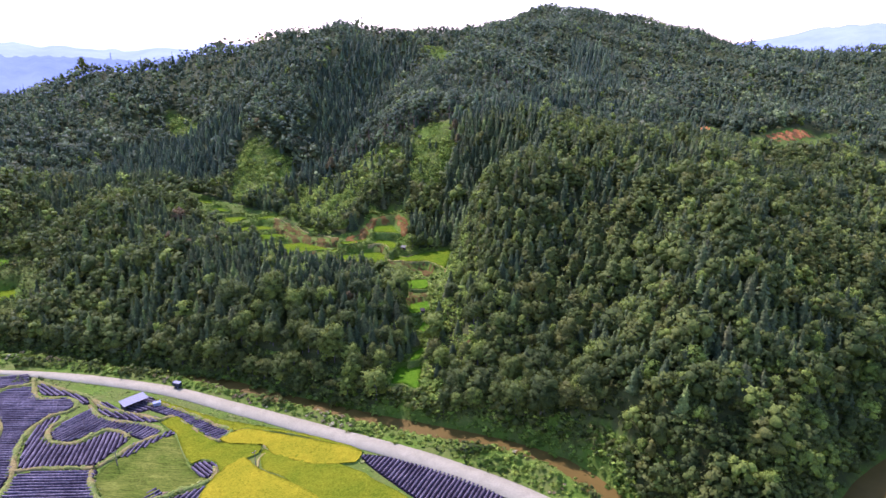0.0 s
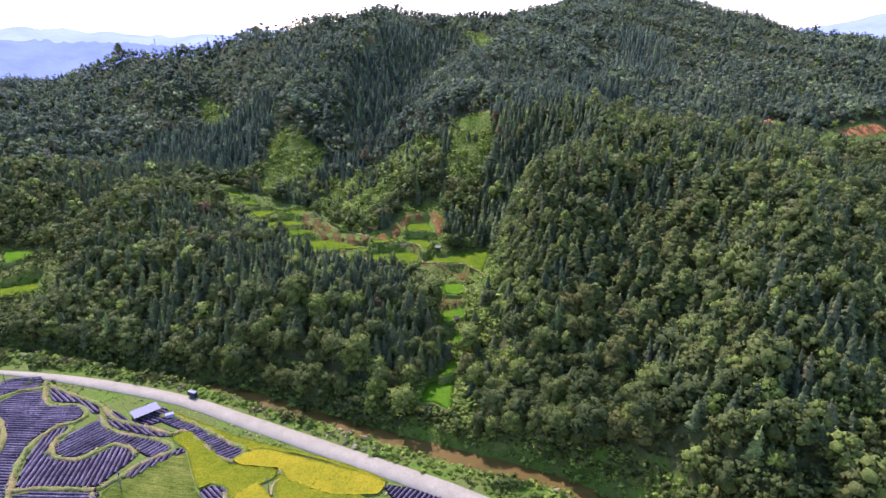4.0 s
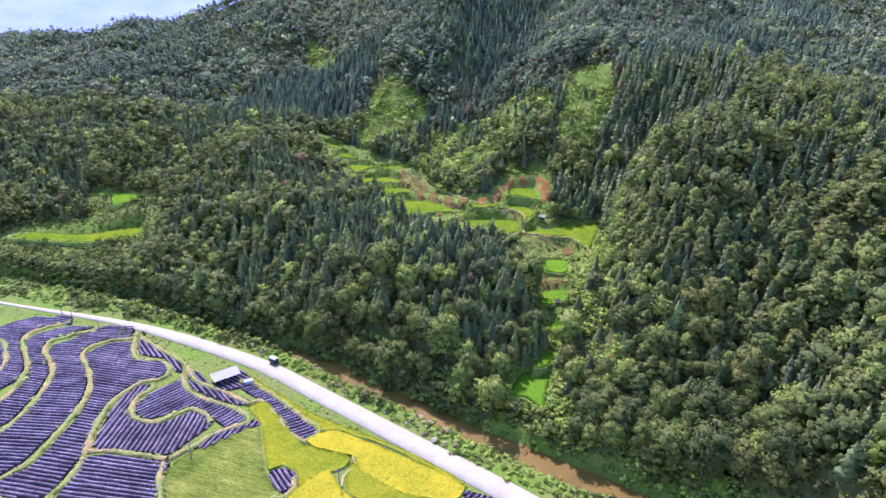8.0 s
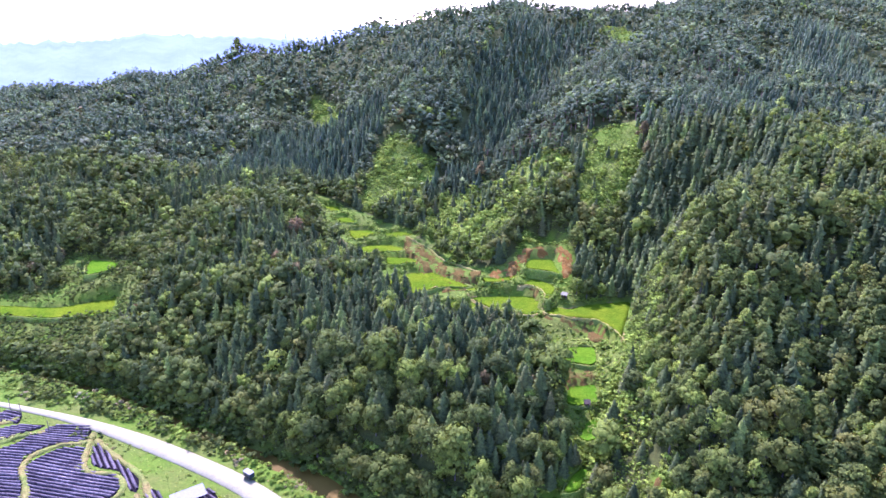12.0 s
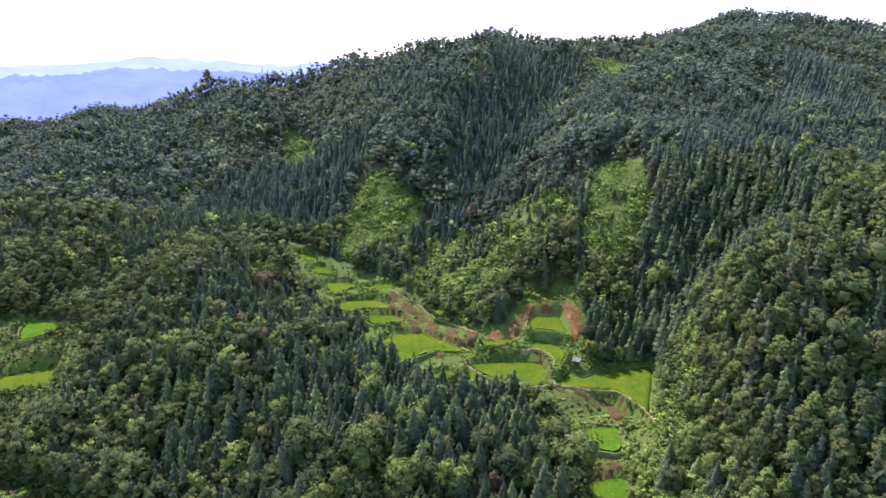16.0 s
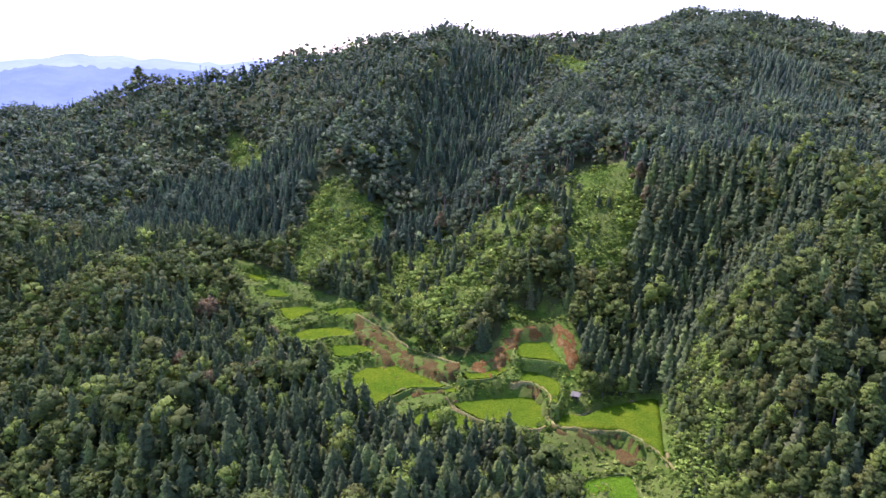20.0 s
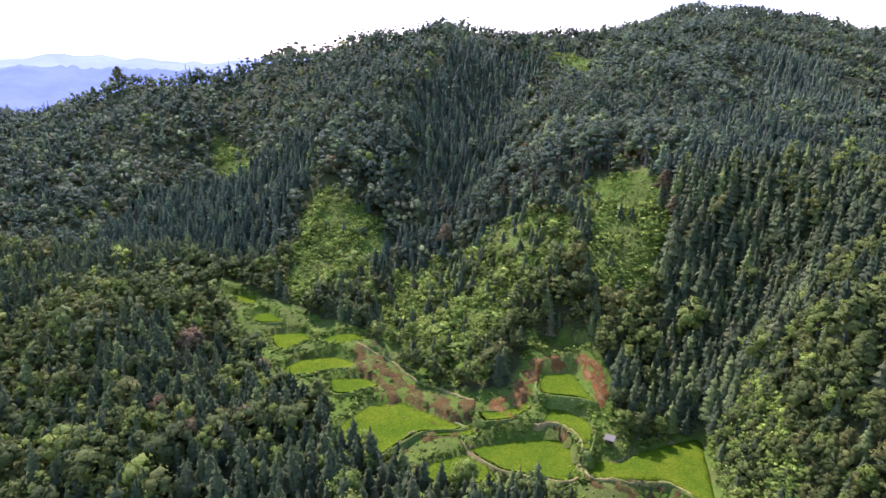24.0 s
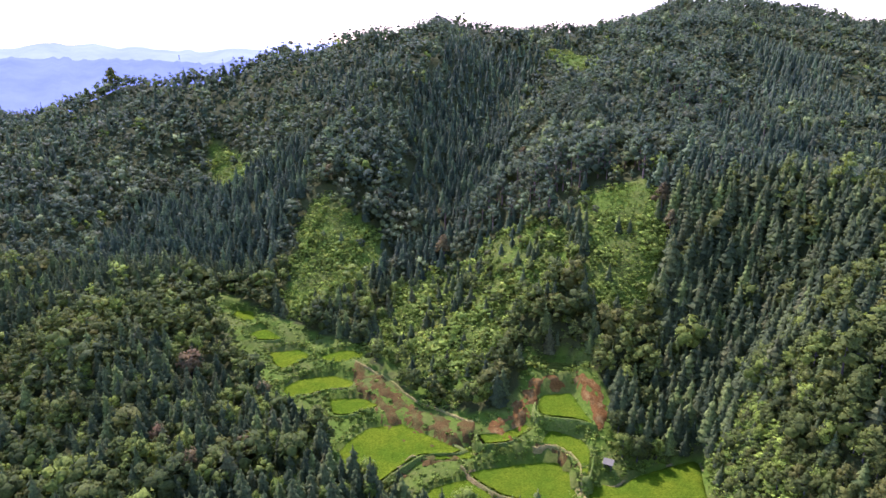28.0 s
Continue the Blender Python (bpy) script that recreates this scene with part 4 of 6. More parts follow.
BANK_SPOTS = []
DARK = ("mouth", "mouth_step", "lower_step", "lower_dark", "lower", "wood_patch")
for name, (top, poly) in TERRACES.items():
    terrace = thing("terrace", None, "small terrace of fresh green rice with a weedy bank" if name in DARK else "yellow-green rice terrace with a weedy bank", "rice terrace", group="rice terraces in the valley")
    mat = M_PADDY if name in DARK else (M_MEADOW if name == "grassy_top" else M_RICE)
    part("rice", stand("rice", poly, mat, 0.12, 0.8, 0.25, 3.0, top), None, terrace)
    ring = closed(poly, 0.9)
    centre = ring.mean(0)
    outer = centre + (ring - centre) * (1 + 0.7 / (np.linalg.norm(ring - centre, axis=1)[:, None] + 0.5))
    n = len(ring)
    rim = [np.column_stack([centre + (outer - centre) * k, np.full(n, top) + d + rng0.normal(scale=0.05, size=n)]) for k, d in (((0.97, -0.1), (1.0, 0.1), (1.14, -0.3), (1.4, -1.0), (1.8, -2.4)) if name == "grassy_top" else ((0.97, -0.1), (1.0, 0.12), (1.04, 0.06), (1.12, -0.9), (1.2, -2.2)))]
    v, f = ribbon([np.vstack([q, q[:1]]) for q in rim])
    for k, d in ((1.05, -0.15), (1.07, -0.4), (1.1, -0.75), (1.12, -1.1), (1.16, -1.6)):
        spots = centre + (outer - centre) * (k + rng0.normal(scale=0.02, size=(n, 1)))
        if name != "grassy_top":
            spots = spots[~np.any([inside(spots[:, 0], spots[:, 1], q) for q in EARTH_BANKS.values()], axis=0)]
            BANK_SPOTS.append(np.column_stack([spots, np.maximum(top + d, land(spots[:, 0], spots[:, 1]))]))
    part("bank", mesh_np("bank", v, f, {"broad": M_BUND, "middle": M_BUND, "left_third": M_BUND, "grassy_top": M_REDBANK}.get(name, M_GREENBANK)), None, terrace)

for name, poly in EARTH_BANKS.items():
    o = closed(poly, 0.7)
    v, f = filled(o, 0.6)
    z = land(v[:, 0], v[:, 1]) + 0.1 + rng0.normal(scale=0.16, size=len(v)) + 0.22 * np.sin(v[:, 0] * 1.4 + v[:, 1] * 1.1 + 2 * np.sin(v[:, 1] * 0.6))
    z[:len(o)] -= 0.3
    thing("earth_bank", mesh_np("earth_bank", np.column_stack([v, z]), f, M_CLAY_LIT if name in ("red_cut", "red_scar") else M_REDBANK if name in ("red_top", "red_shade") else M_EARTH), "bare reddish brown earth bank with dry stalks" if "red" in name else "bare brown earth bank above the terrace", "earth bank", "structure")

# ---- trees ----
rng = np.random.default_rng(7)


def join(pieces):
    """One shape from several (corners, triangles, normals)."""
    vs, fs, ns, n = [], [], [], 0
    for v, f, nr in pieces:
        vs.append(np.asarray(v, float))
        fs.append(np.asarray(f, int) + n)
        ns.append(np.asarray(nr, float))
        n += len(v)
    return np.vstack(vs), np.vstack(fs), np.vstack(ns)


def unit(v):
    return v / (np.linalg.norm(v, axis=-1, keepdims=True) + 1e-9)


def fir_shape(tiers, arms, r, girth=0.26, core=6):
    """A pointed fir one unit high: tiers of single drooping boughs round a darker core."""
    lean = r.normal(scale=0.02, size=2)
    a = np.arange(core) * 6.283 / core
    ring = np.column_stack([np.cos(a), np.sin(a), np.zeros(core)])
    i = np.arange(core)
    v = np.vstack([ring * girth * 0.62 + [0, 0, 0.1], ring * girth * 0.36 + [0, 0, 0.5], [[0, 0, 0.99]]])
    v[:, :2] += lean * v[:, 2:]
    nr = unit(np.vstack([ring, ring, ring[:1] * 0]) + [0, 0, 0.35])
    side = np.column_stack([i, (i + 1) % core, core + (i + 1) % core])
    side2 = np.column_stack([i, core + (i + 1) % core, core + i])
    pieces = [(v, np.vstack([side, side2, np.column_stack([core + i, core + (i + 1) % core, 0 * i + 2 * core])]), nr)]
    for w in range(tiers):
        u = w / (tiers - 1)
        h = 0.1 + 0.82 * u
        reach = girth * ((1 - u) ** 0.72 * 0.95 + 0.1)
        k = max(4, int(arms * (1 - 0.4 * u)))
        a = 1.7 * w + np.arange(k) * 6.283 / k + r.uniform(-0.3, 0.3, k)
        l = (reach * r.uniform(0.72, 1.22, k))[:, None]
        out, tan = np.column_stack([np.cos(a), np.sin(a), 0 * a]), np.column_stack([-np.sin(a), np.cos(a), 0 * a])
        up = np.array([0, 0, 1.0])
        z = (h + r.uniform(-0.3, 0.3, k) / tiers)[:, None] * up
        broad = l * min(1.0, 2.1 / k + 0.12)
        root = out * l * 0.08 + z + up * (0.5 / tiers + 0.12 * reach)
        tip = out * l + z - up * l * 0.22
        left, right = out * l * 0.62 + tan * broad + z - up * l * 0.34, out * l * 0.62 - tan * broad + z - up * l * 0.34
        v = np.stack([root, right, tip, left], axis=1).reshape(-1, 3)
        v[:, :2] += lean * h
        nr = unit(np.stack([out * 0.4 + up, out * 0.8 - tan * 0.55 + up * 0.4, out * 0.95 + up * 0.45, out * 0.8 + tan * 0.55 + up * 0.4], axis=1).reshape(-1, 3))
        b = 4 * np.arange(k)
        pieces.append((v, np.vstack([np.column_stack([b, b + 1, b + 2]), np.column_stack([b, b + 2, b + 3])]), nr))
    return join(pieces)


ICO = bmesh.new()
bmesh.ops.create_icosphere(ICO, subdivisions=1, radius=1.0)
ICO_V, ICO_F = np.array([v.co[:] for v in ICO.verts]), np.array([[v.index for v in f.verts] for f in ICO.faces])
ICO.free()
ICO = bmesh.new()
bmesh.ops.create_icosphere(ICO, subdivisions=2, radius=1.0)
ICO2_V, ICO2_F = np.array([v.co[:] for v in ICO.verts]), np.array([[v.index for v in f.verts] for f in ICO.faces])
ICO.free()


def lump(c, rad, r, flat=0.8, fine=False, ragged=0.3, heart=(0, 0, 0.55)):
    """A ragged clump of leaves, open underneath."""
    v, f = (ICO2_V, ICO2_F) if fine else (ICO_V, ICO_F)
    q, _ = np.linalg.qr(r.normal(size=(3, 3)))
    v = v @ (q * np.sign(np.linalg.det(q)))
    f = f[v[f].mean(1)[:, 2] > -0.55]
    nr = v
    v = v * (1 + r.uniform(-ragged, ragged, (len(v), 1))) * np.array([1, 1, flat]) * rad + np.array(c)
    return v, f, unit(nr * 0.55 + 0.85 * unit(v - np.array(heart)))


def sprays(n, c, rad, size, r, flat=0.8, heart=(0, 0, 0.55)):
    """Leafy twigs that cover a clump, facing outwards and up."""
    d = r.normal(size=(n, 3))
    d[:, 2] = np.abs(d[:, 2]) * 1.1 - 0.25
    d = unit(d)
    p = np.array(c) + d * np.array([1, 1, flat]) * rad * r.uniform(0.85, 1.3, (n, 1))
    nrm = unit(d + r.normal(scale=0.3, size=(n, 3)) + np.array([0, 0, 0.3]))
    t = unit(np.cross(nrm, r.normal(size=(n, 3))))
    b = np.cross(nrm, t)
    s = size * r.uniform(0.6, 1.35, (n, 1))
    v = np.stack([p + t * s, p + (-0.5 * t + 0.8 * b) * s, p + (-0.5 * t - 0.8 * b) * s - nrm * s * 0.35], axis=1).reshape(-1, 3)
    nr = unit(d * 0.45 + 0.85 * unit(p - np.array(heart)) + 0.55 * nrm)
    return v, np.arange(3 * n).reshape(-1, 3), np.repeat(nr, 3, axis=0)


def broad_shape(lobes, r, wide=0.36, low=0.3, twigs=3, fine=False, flat=0.8, leafy=0.16):
    """An uneven round-headed tree one unit high, of leaf clumps with gaps."""
    pieces = []
    for i in range(lobes):
        a, u = 2.4 * i + r.uniform(-0.5, 0.5), (i + 0.5) / lobes
        rad = wide * math.sqrt(max(0.05, 1 - (1.5 * u - 0.6) ** 2)) * r.uniform(0.4, 0.75)
        c = (rad * math.cos(a), rad * math.sin(a), low + (0.88 - low) * u + r.uniform(-0.05, 0.05))
        size = wide * r.uniform(0.4, 0.6) * (1.12 - 0.35 * u)
        pieces.append(lump(c, size * (0.6 if twigs > 20 else 0.68), r, flat, fine, 0.45))
        if twigs:
            pieces.append(sprays(twigs, c, size, leafy * wide, r, flat))
    return join(pieces)


def pine_shape(lobes, r, twigs=4, fine=False, size=0.15, flat=0.7):
    """A feathery pine with flat tiers of needles on a bare stem."""
    pieces = []
    for i in range(lobes):
        a, u = 2.4 * i + r.uniform(-0.5, 0.5), i / (lobes - 1)
        rad = 0.22 * (1 - 0.8 * u) * r.uniform(0.6, 1.2)
        c = (rad * math.cos(a), rad * math.sin(a), 0.4 + 0.52 * u)
        rr = size * (1.2 - 0.65 * u) * r.uniform(0.8, 1.2)
        pieces.append(lump(c, rr * 0.7, r, flat, fine, 0.45))
        pieces.append(sprays(twigs, c, rr, 0.3 * size, r, flat))
    return join(pieces)


def trunk_mesh(name, top, base=0.022, bend=0.02, limbs=4):
    """A tapered stem with a few limbs, one unit high."""
    bm = bmesh.new()
    def limb(a, b, ra, rb, seg=6):
        a, b = Vector(a), Vector(b)
        q = (b - a).to_track_quat("Z", "Y").to_matrix()
        rings = [[bm.verts.new(p + q @ Vector((rr * math.cos(6.283 * k / seg), rr * math.sin(6.283 * k / seg), 0))) for k in range(seg)] for p, rr in ((a, ra), (b, rb))]
        for k in range(seg):
            bm.faces.new((rings[0][k], rings[0][(k + 1) % seg], rings[1][(k + 1) % seg], rings[1][k]))
    pts = [(bend * math.sin(3 * u), bend * math.cos(2 * u) - bend, top * u - 0.06 * (u == 0)) for u in (0, 0.3, 0.6, 1.0)]
    for i in range(3):
        limb(pts[i], pts[i + 1], base * (1 - 0.3 * i), base * (0.7 - 0.3 * i) + 0.003)
    for i in range(limbs):
        a, h = 2.4 * i, top * (0.45 + 0.12 * i)
        limb((0, 0, h), (0.17 * math.cos(a), 0.17 * math.sin(a), h + 0.14), base * 0.4, base * 0.15, 4)
    me = bpy.data.meshes.new(name)
    bm.to_mesh(me)
    bm.free()
    me.materials.append(M_BARK)
    return me


def planted(shapes, x, y, z, h, girth, r, seed_tint):
    """All the trees of one kind joined: corners, faces, tint."""
    vs, fs, ts, ns, n = [], [], [], [], 0
    pick = r.integers(0, len(shapes), len(x))
    for k, (flat, tri, nr) in enumerate(shapes):
        i = np.where(pick == k)[0]
        if not len(i):
            continue
        a = r.uniform(0, 6.283, len(i))
        ca, sa = np.cos(a)[:, None], np.sin(a)[:, None]
        hh, gg = h[i][:, None], (h[i] * girth[i])[:, None]
        vx = (flat[None, :, 0] * ca - flat[None, :, 1] * sa) * gg + x[i][:, None]
        vy = (flat[None, :, 0] * sa + flat[None, :, 1] * ca) * gg + y[i][:, None]
        vz = flat[None, :, 2] * hh + z[i][:, None] - 0.15
        vs.append(np.stack([vx, vy, vz], axis=2).reshape(-1, 3))
        fs.append((tri[None] + (np.arange(len(i)) * len(flat))[:, None, None]).reshape(-1, 3) + n)
        ts.append(np.repeat(seed_tint[i], len(flat)))
        ns.append(np.stack([nr[None, :, 0] * ca - nr[None, :, 1] * sa, nr[None, :, 0] * sa + nr[None, :, 1] * ca, np.repeat(nr[None, :, 2], len(i), axis=0)], axis=2).reshape(-1, 3))
        n += len(i) * len(flat)
    return np.vstack(vs), np.vstack(fs), np.concatenate(ts), np.vstack(ns)


# which places are open, and what grows where
def scatter(x0, x1, y0, y1, step, r):
    xs, ys = np.meshgrid(np.arange(x0, x1, step), np.arange(y0, y1, step))
    xs = xs + (np.arange(xs.shape[0]) % 2)[:, None] * step / 2
    return (xs + r.uniform(-0.42, 0.42, xs.shape) * step).ravel(), (ys + r.uniform(-0.42, 0.42, ys.shape) * step).ravel()


def river_side(x):
    """The river's y at each x, on the stretch under the hills."""
    o = np.argsort(river_line[:, 0])
    return np.interp(x, river_line[o, 0], river_line[o, 1])


def near_any(x, y, polys, margin):
    out = np.zeros(len(x), bool)
    for poly in polys:
        ring = np.array([(*p[:2], 0) for p in list(poly) + [poly[0]]], float)
        b = (x > ring[:, 0].min() - margin) & (x < ring[:, 0].max() + margin) & (y > ring[:, 1].min() - margin) & (y < ring[:, 1].max() + margin)
        if b.any():
            xi, yi = x[b], y[b]
            out[b] |= inside(xi, yi, [tuple(p[:2]) for p in poly]) | (nearest(xi, yi, ring) < margin)
    return out


def woods(x, y):
    """Which places carry trees."""
    ok = (y > river_side(x) + 2.4) & (nearest(x, y, river_line[::3]) > river_half(x) + 0.7 + 2.4 * np.clip((x + 2) / 8, 0, 1) * (x < 34)) & ~near_any(x, y, OPEN_LAND, 1.2)
    ok &= ~((x < -24) & (x > -120) & (y < 214) & near_any(x, y, [p for _, p in TERRACES.values()], 2.4))
    ok &= ~near_any(x, y, [TERRACES["wood_patch"][1], TERRACES["long_west"][1]], 7.0) | (y > 190)
    crest = np.array(LAND["left_ridge"] + LAND["main_ridge"][1:], float)
    return ok & (x < 0.75 * y + 16) & (x > -1.02 * y - 22) & (y < np.interp(x, crest[:, 0], crest[:, 1]) + 14)


CLEARINGS = {
    "cleared_right": [(-13, 250), (3, 248), (5, 236), (4, 224), (-2, 214), (-10, 215), (-14, 220), (-13, 226), (-12, 234)],
    "cleared_left": [(-81, 268), (-71, 262), (-60, 256), (-61, 244), (-66, 226), (-76, 222), (-82, 241), (-84, 257)],
    "cleared_high": [(-146, 336), (-127, 322), (-113, 299), (-111, 287), (-121, 288), (-134, 313)],
    "cleared_ridge": [(-13, 420), (-1, 422), (9, 398), (7, 376), (-3, 385)],
}
HALF_CLEARED = [(-56, 216), (-57, 224), (-55, 240), (-46, 246), (-38, 246), (-28, 248), (-14, 239), (-16, 222), (-27, 214), (-33, 204), (-37, 197.5), (-44, 201), (-51, 207)]
OPEN_LAND = [[(-24.5, 199), (-24, 206), (-19, 207.4), (-13.8, 206.8), (-12.6, 200)], [(19, 107.5), (25, 103.5), (31, 96), (33.5, 97), (30, 103), (22, 108.5)], [(114, 236), (124, 236), (160, 250), (158, 258), (120, 247)], [(98, 252), (112, 252), (110, 264), (100, 263)]] + [p for _, p in TERRACES.values()] + list(EARTH_BANKS.values()) + [[(-52, 198), (-58, 214), (-68, 217), (-80, 221), (-93, 229), (-91, 221), (-80, 210), (-68, 196), (-56, 186), (-46, 180), (-34, 178), (-18, 174), (-8, 158), (-8, 140), (-4, 138), (0, 160), (2, 176), (-10, 190), (-30, 194)], [(-14, 116), (-3, 113), (-2, 124), (-12, 126)], [(-175, 148), (-118, 146), (-112, 156), (-118, 172), (-165, 166)]]
VALLEY_SIDE = [(-5, 118), (0, 117), (4, 128), (5, 142), (6.5, 158), (7, 172), (3, 172), (0, 165), (-3, 150), (-4, 136)]
PINE_GROVE = [(-86, 284), (-74, 268), (-62, 266), (-57, 284), (-62, 304), (-80, 306)]
FIR_FACE = [(3, 184), (8, 190), (14, 193), (20, 194), (27, 203), (36, 212), (42, 222), (38, 236), (22, 254), (5, 250), (2, 232), (1, 215), (-2, 200)]
FIR_ZONES = [
    [(-66, 292), (-50, 262), (-40, 258), (-29, 300), (-24, 360), (-14, 412), (-48, 416), (-60, 352)],
    [(-134, 228), (-86, 234), (-86, 292), (-108, 302), (-144, 284)],
    [(26, 224), (40, 226), (62, 300), (44, 330), (30, 300)],
    [(-58, 246), (-42, 246), (-38, 260), (-52, 262)],
    [(60, 330), (96, 330), (110, 420), (84, 440)],
]
CLEAR_POLYS = list(CLEARINGS.values())


def kinds(x, y, r):
    """0 fir, 1 broadleaf, 2 pine, 3 dry."""
    n1, n2 = value_noise(x, y, 26, 1), value_noise(x, y, 9, 2)
    fir = 0.45 + 1.1 * (n1 - 0.5) + 0.5 * (n2 - 0.5)
    spur = np.exp(-(nearest(x, y, along(LAND["left_spur"], 5)) / 16) ** 2)
    fir = fir + 0.4 * spur + 0.25 * inside(x, y, [(3, 140), (9, 186), (34, 204), (50, 190), (34, 140)]) + 0.12 * (y < 240) * (x < 0)
    plantation = inside(x, y, FIR_FACE)
    for zone_poly in FIR_ZONES:
        plantation = plantation | inside(x, y, zone_poly)
    plantation &= r.uniform(0, 1, len(x)) < 0.9
    fir = np.where(plantation, 1.0, np.where(y > 250, fir - 0.15, fir))
    bank = np.clip(1 - (nearest(x, y, river_line[::3]) - 5) / 9, 0, 1)
    fir = fir - 0.7 * bank - 0.25 * (x > 24) * (y < 190) - 0.25 * (x < -95) * (y < 220)
    u = r.uniform(0, 1, len(x))
    k = np.where(u < fir, 0, 1)
    piny = value_noise(x, y, 18, 5) + 0.06 * (y > 260)
    k = np.where((piny > 0.72) & (r.uniform(0, 1, len(x)) < 0.75) & ~plantation & (bank < 0.1), 2, k)
    piny = (0.5 * inside(x, y, [(3, 126), (5, 172), (9, 186), (30, 204), (62, 222), (60, 150), (34, 126)])
            + 0.6 * (nearest(x, y, along(LAND["mid_crest"], 8)) < 13) + 0.3 * (y > 310))
    grove = inside(x, y, PINE_GROVE)
    piny = np.where(grove, 0.95, piny)
    k = np.where((r.uniform(0, 1, len(x)) < piny) & (grove | ~plantation) & (bank < 0.3), 2, k)
    fresh = 0.03 + 0.08 * spur + 0.03 * (x > 30) * (y < 200) + 0.1 * (value_noise(x, y, 11, 12) > 0.78)
    k = np.where((r.uniform(0, 1, len(x)) < fresh * np.where((x > 2) & (x < 40) & (y > 126) & (y < 215), 0.3, 1)) & ~plantation, 4, k)
    return np.where(r.uniform(0, 1, len(x)) < 0.004 * (x < 0), 3, k)


FIRS_NEAR = [fir_shape(14, 10, rng) for _ in range(5)]
FIRS = [fir_shape(8, 7, rng, core=5) for _ in range(6)]
FIRS_MID = [fir_shape(8, 6, rng, 0.25, core=4) for _ in range(5)]
FIRS_FAR = [fir_shape(4, 4, rng, 0.24, core=4) for _ in range(5)]
BROADS_NEAR = [broad_shape(14, rng, twigs=36, leafy=0.09, flat=0.9) for _ in range(6)]
BROADS = [broad_shape(8, rng, twigs=16, leafy=0.115, flat=0.9) for _ in range(7)]
BROADS_MID = [broad_shape(6, rng, twigs=14, wide=0.37, leafy=0.115, flat=0.95) for _ in range(6)]
BROADS_FAR = [broad_shape(4, rng, twigs=7, wide=0.4, leafy=0.135, flat=0.95) for _ in range(5)]
PINES_NEAR = [pine_shape(18, rng, 20, size=0.12) for _ in range(5)]
PINES = [pine_shape(9, rng, 13, size=0.13) for _ in range(4)]
PINES_MID = [pine_shape(7, rng, 12, size=0.14, flat=0.8) for _ in range(4)]
PINES_FAR = [pine_shape(4, rng, 7, size=0.165, flat=0.9) for _ in range(4)]
DETAIL = [{0: FIRS, 1: BROADS, 2: PINES, 3: BROADS, 4: BROADS}, {0: FIRS_MID, 1: BROADS_MID, 2: PINES_MID, 3: BROADS_MID, 4: BROADS_MID}, {0: FIRS_FAR, 1: BROADS_FAR, 2: PINES_FAR, 3: BROADS_FAR, 4: BROADS_FAR}]
SHRUBS = [broad_shape(3, rng, wide=0.5, low=0.2, twigs=7, leafy=0.2) for _ in range(5)]

WEEDS = [broad_shape(1, rng, wide=0.7, low=0.1, twigs=9, leafy=0.3) for _ in range(6)]

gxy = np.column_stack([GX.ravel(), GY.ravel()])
# full under the woods, where the floor is darkened as if shaded
litter_shade = np.zeros(len(gxy))
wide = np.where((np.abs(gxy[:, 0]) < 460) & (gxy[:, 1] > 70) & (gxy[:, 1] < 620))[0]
litter_shade[wide] = woods(gxy[wide, 0], gxy[wide, 1]) & ~near_any(gxy[wide, 0], gxy[wide, 1], CLEAR_POLYS + [HALF_CLEARED], 0.0)
ground.data.attributes.new("litter_shade", "FLOAT", "POINT").data.foreach_set("value", litter_shade.astype(np.float32))

